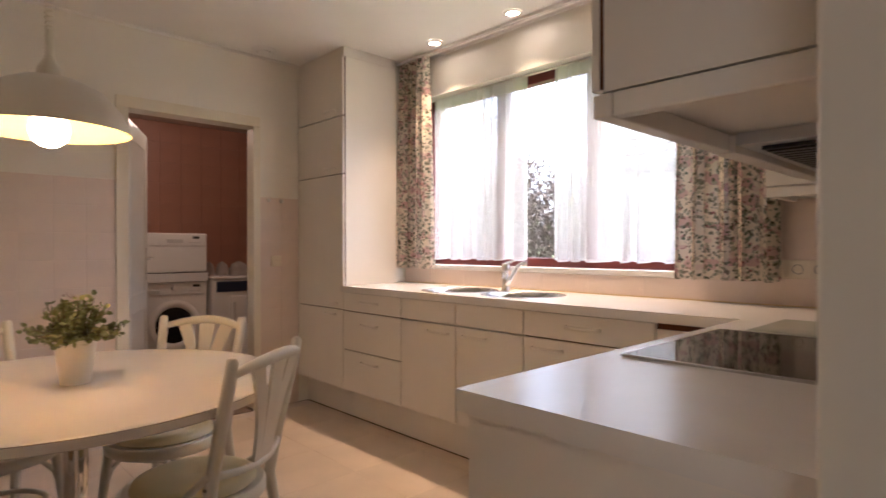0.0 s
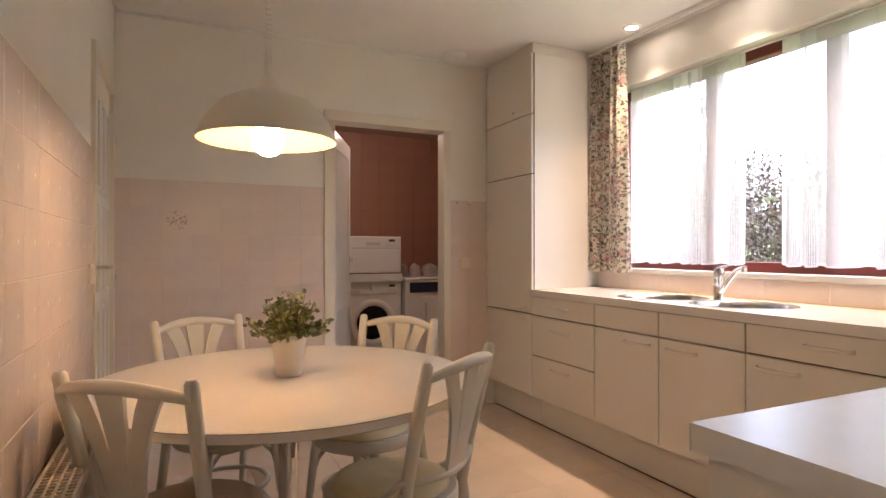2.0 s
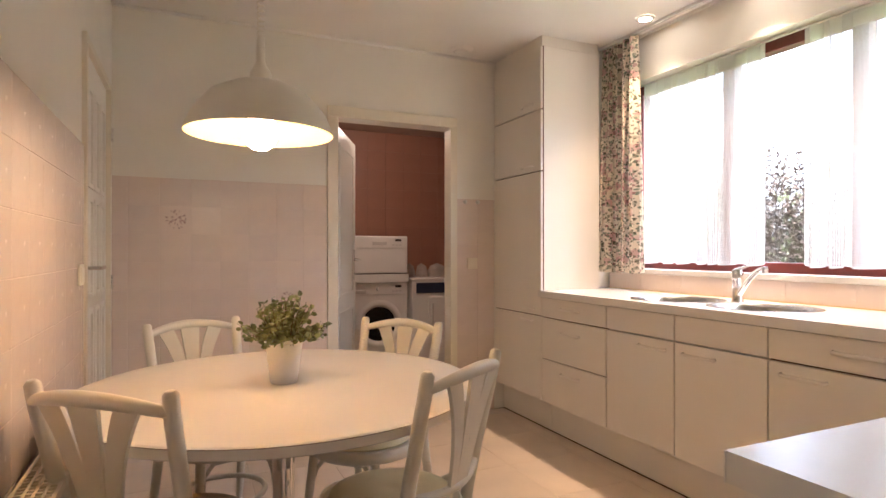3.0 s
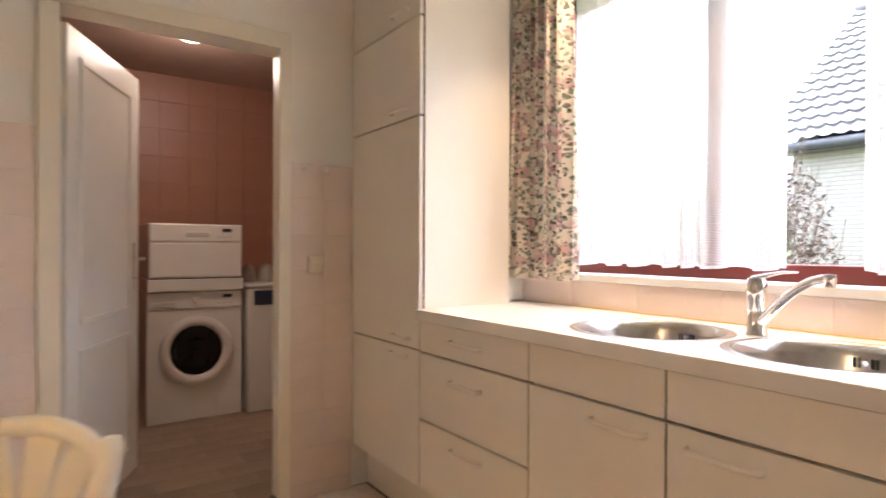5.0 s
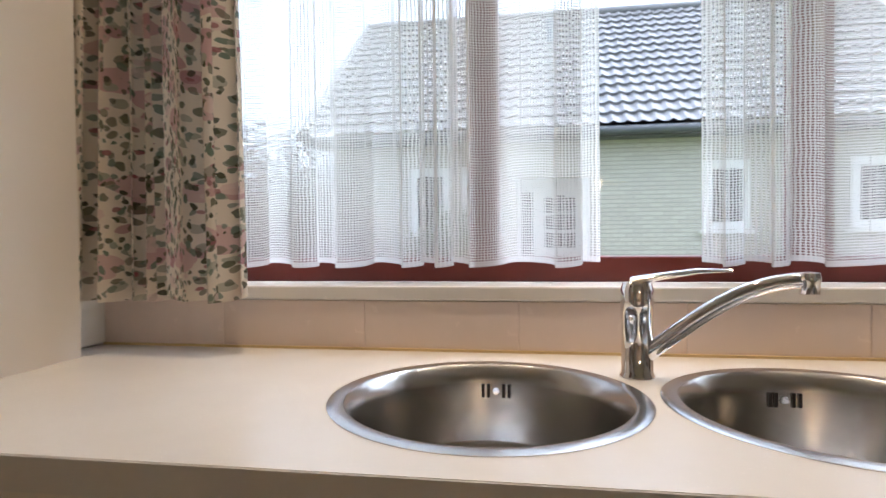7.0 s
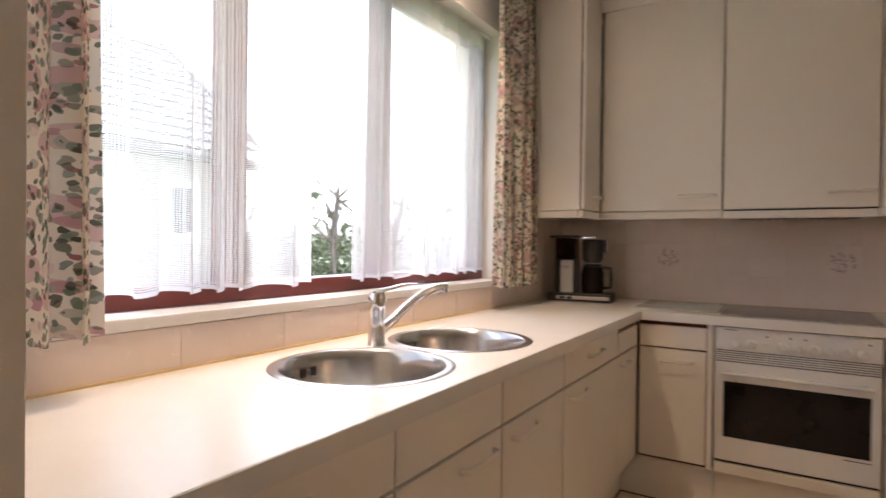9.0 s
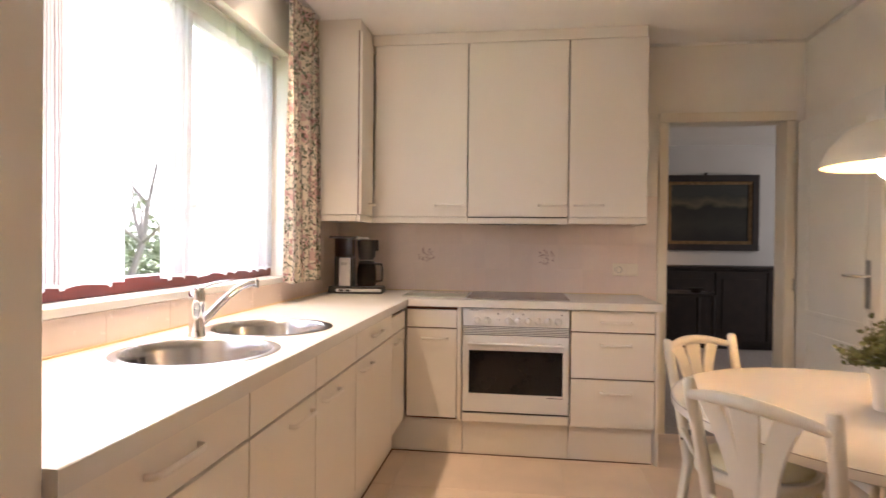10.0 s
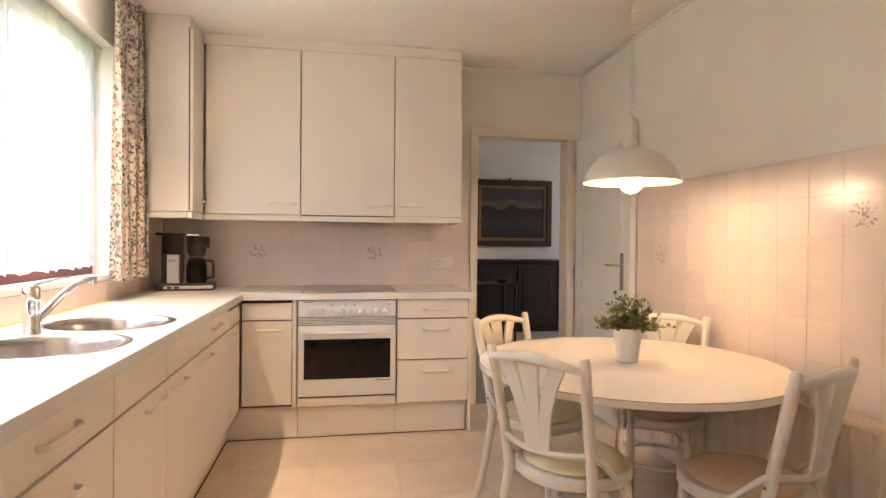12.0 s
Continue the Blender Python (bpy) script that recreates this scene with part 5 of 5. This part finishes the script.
for i in range(3):
    for j in range(3):
        y, z = 1.54 + 0.18 * i, 0.95 + 0.30 * j
        part("pane", boxes((HX + 0.892, y, z, HX + 0.902, y + 0.15, z + 0.26 + (0.05 if j == 2 and i == 1 else 0)), bevel=0.004), M_BLACK, door)
side = part("side_light", boxes((HX + 0.90, 2.22, -0.2, HX + 0.94, 2.48, 1.98), bevel=0.004), M_PAINT, t)
part("pane", boxes((HX + 0.892, 2.25, 0.3, HX + 0.902, 2.45, 1.9)), M_BLACK, side)
for y in (3.05, 3.88, -0.6, -2.6):
    wd = part("window", boxes((HX - 0.02, y - 0.32, 1.22, HX + 0.06, y + 0.32, 2.25), bevel=0.005), M_PAINT, t)
    part("pane", boxes((HX - 0.028, y - 0.2, 1.34, HX - 0.019, y - 0.01, 2.12)), M_BLACK, wd)
    part("pane", boxes((HX - 0.028, y + 0.01, 1.34, HX - 0.019, y + 0.2, 2.12)), M_BLACK, wd)
    part("sill", boxes((HX - 0.07, y - 0.38, 1.16, HX + 0.01, y + 0.38, 1.21)), M_PAINT, wd)
part("gutter", tube(bmesh.new(), ((HX - 0.38, HY0 - 0.35, EZ - 0.06), (HX - 0.38, HY1 + 0.35, EZ - 0.06)), 0.07, 10), M_GUTTER, t)
part("eaves_board", boxes((HX - 0.33, HY0 - 0.3, EZ - 0.14, HX + 0.05, HY1 + 0.3, EZ + 0.0)), M_GUTTER, t)
# pantiles on the slope that faces the kitchen: rolls across, a step at each course
bm = bmesh.new()
courses, rolls = 15, int((HY1 - HY0 + 0.8) / 0.2)
hip = 0.0


def slope(u, y, lift):
    return Vector((HX - 0.4 + (RX - HX + 0.4) * u - lift * 0.6, y, EZ + (RZ - EZ) * u + lift * 0.8))


prev = None
for c in range(courses):
    for e, lift in ((0.0, 0.055), (1.0, 0.01)):
        u = (c + e) / courses
        a, b = HY0 - 0.4 + hip * u, HY1 + 0.4 - hip * u
        row = []
        for k in range(rolls * 6 + 1):
            y = a + (b - a) * k / (rolls * 6)
            row.append(bm.verts.new(slope(u, y, lift + 0.028 * max(-0.3, math.sin(2 * math.pi * y / 0.205)))))
        if prev:
            for p, q, r2, s2 in zip(prev, prev[1:], row[1:], row):
                bm.faces.new((p, q, r2, s2)).smooth = e == 1.0
        prev = row
roof = part("roof", bm, M_ROOF, t)
bm = bmesh.new()
A, B = slope(0, HY0 - 0.4, 0), slope(0, HY1 + 0.4, 0)
C, D = slope(1, HY1 + 0.4 - hip, 0), slope(1, HY0 - 0.4 + hip, 0)
E2, F2 = Vector((18.3, HY0 - 0.4, EZ)), Vector((18.3, HY1 + 0.4, EZ))
for q in ((D, C, F2, E2), (A, E2, F2, B)):
    bm.faces.new([bm.verts.new(v) for v in q])
part("roof_back", bm, M_ROOF, t)
part("ridge", tube(bmesh.new(), (D + Vector((0, 0, 0.04)), C + Vector((0, 0, 0.04))), 0.10, 8), M_ROOF, t)
for y in (HY0, HY1 - 0.3):
    bm = bmesh.new()
    front, back = [[bm.verts.new((x, yy, z)) for x, z in ((HX, EZ + 0.001), (17.9, EZ + 0.001), (RX, RZ - 0.12))] for yy in (y, y + 0.3)]
    bm.faces.new(front)
    bm.faces.new(back[::-1])
    for k in range(3):
        bm.faces.new((front[k], front[(k + 1) % 3], back[(k + 1) % 3], back[k]))
    part("gable", bm, M_BRICK, t)
for y in (HY0 - 0.4, HY1 + 0.4):
    bm = bmesh.new()
    for a, b in ((slope(0, y, 0), slope(1, y, 0)), (slope(1, y, 0), Vector((18.3, y, EZ)))):
        tube(bm, (a + Vector((0, 0, 0.02)), b + Vector((0, 0, 0.02))), 0.075, 8)
    part("verge", bm, M_ROOF, t)
part("chimney", boxes((14.1, -4.0, 5.0, 14.9, -3.1, 7.0), bevel=0.01), M_BRICK, t, "square brick chimney")
part("vent_pipe", tube(bmesh.new(), ((13.2, 1.9, 4.6), (13.2, 1.9, 5.35)), 0.07, 10), M_PIPE, t, "grey roof vent pipe")


def leafy(name, c, size, count, leaf, material, label, category, seed, twigs=0, kind=""):
    r = random.Random(seed)
    t = thing(name, (c[0], c[1], -0.25), label, category, kind=kind)
    bm, tw = bmesh.new(), bmesh.new()
    for _ in range(count):
        while True:
            p = Vector((r.uniform(-1, 1), r.uniform(-1, 1), r.uniform(-1, 1)))
            if 0.35 < p.length < 1 + 0.2 * noise.noise(p * 2.5 + Vector((seed, 0, 0))):
                break
        q = Vector((c[0] + p.x * size[0], c[1] + p.y * size[1], c[2] + p.z * size[2]))
        a = Vector((r.uniform(-1, 1), r.uniform(-1, 1), r.uniform(-1, 1))).normalized() * leaf * r.uniform(0.6, 1.3)
        b = a.cross(Vector((r.uniform(-1, 1), r.uniform(-1, 1), r.uniform(-1, 1)))).normalized() * leaf * 0.5
        bm.faces.new([bm.verts.new(q + v) for v in (-a, b, a, -b)])
    for _ in range(twigs):
        a = r.uniform(0, 2 * math.pi)
        h = r.uniform(0.75, 1.12)
        e = Vector((c[0] + size[0] * 0.95 * math.cos(a) * r.random(), c[1] + size[1] * 1.0 * math.sin(a) * r.random() ** 0.5, c[2] + size[2] * h * r.uniform(0.2, 1)))
        s = Vector((c[0] + (e.x - c[0]) * 0.5, c[1] + (e.y - c[1]) * 0.75, -0.25))
        tube(tw, (s, (s + e) / 2 + Vector((r.uniform(-0.15, 0.15), r.uniform(-0.15, 0.15), 0)), e), [0.014, 0.009, 0.003], 4)
    part("leaves", bm, material, t)
    if twigs:
        part("twigs", tw, M_TWIG, t)
    return t


leafy("beech_bush", (8.9, 6.5, 1.0), (0.8, 2.5, 1.8), 20000, 0.04, M_TWIG, "half-bare brown beech bush beside the house", "bush", 3, 260)
leafy("beech_bush", (14.3, 12.6, 2.8), (1.4, 2.0, 3.3), 8000, 0.06, M_TWIG, "tall bare beech thicket behind the neighbour's house", "bush", 21, 160)
leafy("shrub", (9.8, 3.4, 0.6), (0.45, 0.75, 1.0), 3400, 0.04, M_HEDGE, "low green shrub under the neighbour's windows", "shrub", 5, 30)
leafy("garden_hedge", (16, -12.5, 0.5), (10, 1.0, 1.0), 9000, 0.11, M_HEDGE, "low green hedge at the end of the lawn", "hedge", 9)
leafy("shrub", (10.6, -4.4, 0.6), (0.25, 0.28, 1.25), 2600, 0.04, M_HEDGE, "upright green shrub by the house corner", "shrub", 12)


def bare_tree(place, height, seed, label):
    r = random.Random(seed)
    t = thing("bare_tree", place, label, "tree")
    bm, br = bmesh.new(), bmesh.new()

    def grow(out, p, d, length, rad, depth):
        pts, rs = [p], [rad]
        for k in range(4):
            d = (d + Vector((r.uniform(-1, 1), r.uniform(-1, 1), r.uniform(-0.3, 0.7))) * 0.16).normalized()
            p = p + d * length / 4
            pts.append(p)
            rs.append(rad * (1 - 0.14 * (k + 1)))
        tube(out, pts, rs, 6 if depth < 2 else 4)
        if depth < 4:
            for k in range(4 if depth else 7):
                i = r.choice((2, 3, 4))
                side = Vector((r.uniform(-1, 1), r.uniform(-1, 1), r.uniform(0.0, 0.9))).normalized()
                grow(br, pts[i], (d * 0.5 + side).normalized(), length * r.uniform(0.45, 0.75), rs[i] * 0.55, depth + 1)
    grow(bm, Vector(place), Vector((0, 0, 1)), height * 0.45, height * 0.012, 0)
    part("trunk", bm, M_BARK, t)
    part("branches", br, M_BARK, t)
    return t


bare_tree((8.6, -5.2, -0.25), 6.5, 4, "leafless garden tree with thin spreading branches")
bare_tree((16.0, -12.0, -0.25), 9.0, 11, "tall leafless tree at the end of the lawn")
bare_tree((13.2, -9.0, -0.25), 6.5, 19, "slender leafless tree on the lawn behind the house")
bare_tree((9.5, 9.6, -0.25), 6.0, 15, "leafless tree beside the neighbour's house")
# far woods
bm = bmesh.new()
r = random.Random(2)
for k in range(3200):
    a = radians(r.uniform(-75, 75))
    d = r.uniform(55, 75)
    q = Vector((d * math.cos(a), d * math.sin(a), -0.25 + 9 * r.random() ** 1.6 * (0.7 + 0.5 * noise.noise(Vector((a * 9, 0, 0))))))
    s = r.uniform(0.4, 1.0)
    bm.faces.new([bm.verts.new(q + Vector((r.uniform(-1, 1), r.uniform(-1, 1), r.uniform(-1, 1))) * s) for _ in range(4)])
solo("far_woods", bm, M_HEDGE, "hazy belt of trees far behind the gardens", "woods", "stuff")

# ---- tiles ----
def tile_mesh(name, w, h, material, t=0.008):
    """A tile lying in its own xz plane, its face towards -y, with softened edges."""
    g, b = 0.0009, 0.0014
    bm = bmesh.new()
    rows = []
    for d, y in ((g, 0.0), (g, -t + 0.0008), (g + b, -t)):
        rows.append([bm.verts.new((x, y, z)) for x, z in ((-w / 2 + d, -h / 2 + d), (w / 2 - d, -h / 2 + d), (w / 2 - d, h / 2 - d), (-w / 2 + d, h / 2 - d))])
    for a, c in zip(rows, rows[1:]):
        for k in range(4):
            bm.faces.new((a[k], a[(k + 1) % 4], c[(k + 1) % 4], c[k]))
    bm.faces.new(rows[-1])
    me = bpy.data.meshes.new(name)
    bmesh.ops.recalc_face_normals(bm, faces=bm.faces[:])
    bm.to_mesh(me)
    bm.free()
    me.materials.append(material)
    return me


PITCH, TOPZ = 0.161, 1.569
CACHE = {}


def lay(parent, face, u0, u1, z0, z1, phase, material, pitch=PITCH, top=TOPZ, name="tile", skip=None):
    """Tiles a stretch u0..u1 by z0..z1 of a wall; face(u, z) is the pose of a tile centred there."""
    k0 = math.floor((u0 - phase) / pitch)
    u = phase + k0 * pitch
    while u < u1 - 0.004:
        a, b = max(u, u0), min(u + pitch, u1)
        z = top
        while z > z0 + 0.004:
            c, d = max(z - pitch, z0), min(z, z1)
            if d - c > 0.012 and b - a > 0.012 and not (skip and skip((a + b) / 2, (c + d) / 2)):
                key = (round(b - a, 3), round(d - c, 3), material.name)
                if key not in CACHE:
                    CACHE[key] = tile_mesh(name, key[0], key[1], material)
                ob = new(name, CACHE[key])
                ob.parent = parent
                ob.matrix_basis = face((a + b) / 2, (c + d) / 2)
            z -= pitch
        u += pitch


for wall, rows in ((wall_w, ((0.0, 0.0, 0.0, 0.0065, WD0 - 0.003, TOPZ - 0.001),)), (wall_n, ((0.0066, N - 0.0065, 0, ND0 - 0.065, N, TOPZ - 0.001), (ND1 + 0.065, N - 0.0065, 0, XF - 0.003, N, 1.519))),
                   (wall_s, ((1.0, 0, TZ1, E - 0.01, 0.0065, 1.345), (SD1 + 0.053, 0, 0, 1.0, 0.0065, 1.36))), (wall_e, ((E - 0.0065, 0.01, TZ1, E, 3.2, WZ0 - 0.032), (E - 0.0065, 0.01, WZ0 - 0.031, E, WY0 - 0.1, 1.345)))):
    part("grout_bed", boxes(*rows), M_GROUT, wall)
f_w = lambda u, z: pose(0.0002, u, z, 0, 0, 90)
f_n = lambda u, z: pose(u, N - 0.0002, z, 0, 0, 0)
f_s = lambda u, z: pose(u, 0.0002, z, 0, 0, 180)
f_e = lambda u, z: pose(E - 0.0002, u, z, 0, 0, -90)
lay(wall_w, f_w, 0.0, WD0 - 0.002, 0.12, TOPZ, 2.201, M_TILE)
lay(wall_n, f_n, 0.0, ND0 - 0.064, 0.12, TOPZ, 0.24, M_TILE)
lay(wall_n, f_n, ND1 + 0.064, XF - 0.002, 0.0, 1.52, 2.122, M_TILE, top=1.52)
lay(wall_s, f_s, SD1 + 0.052, 1.0, 0.0, TOPZ, 2.642 - PITCH * 11, M_TILE, top=1.22 + 2 * PITCH)
lay(wall_s, f_s, 1.0, E - 0.01, TZ1 + 0.001, 1.36, 2.642 - PITCH * 11, M_TILE, top=1.22 + PITCH)
lay(wall_e, f_e, 0.01, WY0 - 0.1, TZ1 + 0.001, 1.36, 0.01, M_TILE, top=1.22 + PITCH)
lay(wall_e, f_e, WY0 - 0.1, 3.21, TZ1 + 0.001, WZ0 - 0.031, 0.01, M_TILE, pitch=0.322, top=WZ0 - 0.031)
lay(lw, lambda u, z: pose(u, LY1 - 0.0002, z), LX0, LX1, 0.85, 2.4, 1.7, M_LAUN, pitch=0.2, top=2.4)


def sprig(face, u, z, seed, parent):
    """A printed spray of small flowers on one tile."""
    r = random.Random(seed)
    bm = bmesh.new()
    for k in range(46):
        a, d = r.uniform(0, 2 * math.pi), 0.055 * math.sqrt(r.random())
        x, y = d * math.cos(a), 1.05 * d * math.sin(a)
        t = a + r.uniform(-0.6, 0.6)
        L, wd = r.uniform(0.005, 0.011), r.uniform(0.002, 0.0045)
        e, s = Vector((math.cos(t), 0, math.sin(t))), Vector((-math.sin(t), 0, math.cos(t)))
        c = Vector((x, -0.0086, y))
        bm.faces.new([bm.verts.new(c + v) for v in (-e * L, -e * L * 0.2 - s * wd, e * L, -e * L * 0.2 + s * wd)])
    bm.transform(face(u, z))
    part("flower_print", bm, M_DECAL, parent, "printed spray of mauve flowers")


for face, u, z, wall in ((f_w, 2.442, 1.3275, wall_w), (f_w, 1.155, 1.167, wall_w), (f_n, 0.32, 1.3275, wall_n), (f_n, 0.964, 0.845, wall_n), (f_s, 2.40, 1.139, wall_s), (f_s, 1.595, 1.139, wall_s)):
    sprig(face, u, z, int(u * 100), wall)

# floor tiles
FP = 0.43
floor_ob = bpy.data.objects["floor"]
M_FT = tile_mesh("floor_tile", FP, FP, M_FLOOR, 0.006)
for i in range(8):
    for j in range(9):
        x, y = 2.495 - FP * 7 + FP * (i + 0.5) + 0.33, 0.61 - FP * 2 + FP * (j + 0.5)
        x0, x1, y0, y1 = max(x - FP / 2, 0.0), min(x + FP / 2, 2.56), max(y - FP / 2, 0.0), min(y + FP / 2, N)
        if x1 - x0 > 0.02 and y1 - y0 > 0.02:
            ob = new("floor_tile", M_FT)
            ob.parent = floor_ob
            ob.matrix_basis = pose((x0 + x1) / 2, (y0 + y1) / 2, -0.0058, -90) @ Matrix.Diagonal(((x1 - x0) / FP, 1, (y1 - y0) / FP, 1))
M_LT = tile_mesh("laundry_tile", 0.3, 0.15, M_LFLOOR, 0.006)
for i in range(8):
    for j in range(13):
        ob = new("floor_tile", M_LT)
        ob.parent = lfloor
        ob.matrix_basis = pose(0.9 + 0.3 * i + (0.15 if j % 2 else 0.0), N + 0.195 + 0.152 * j, -0.0058, -90)
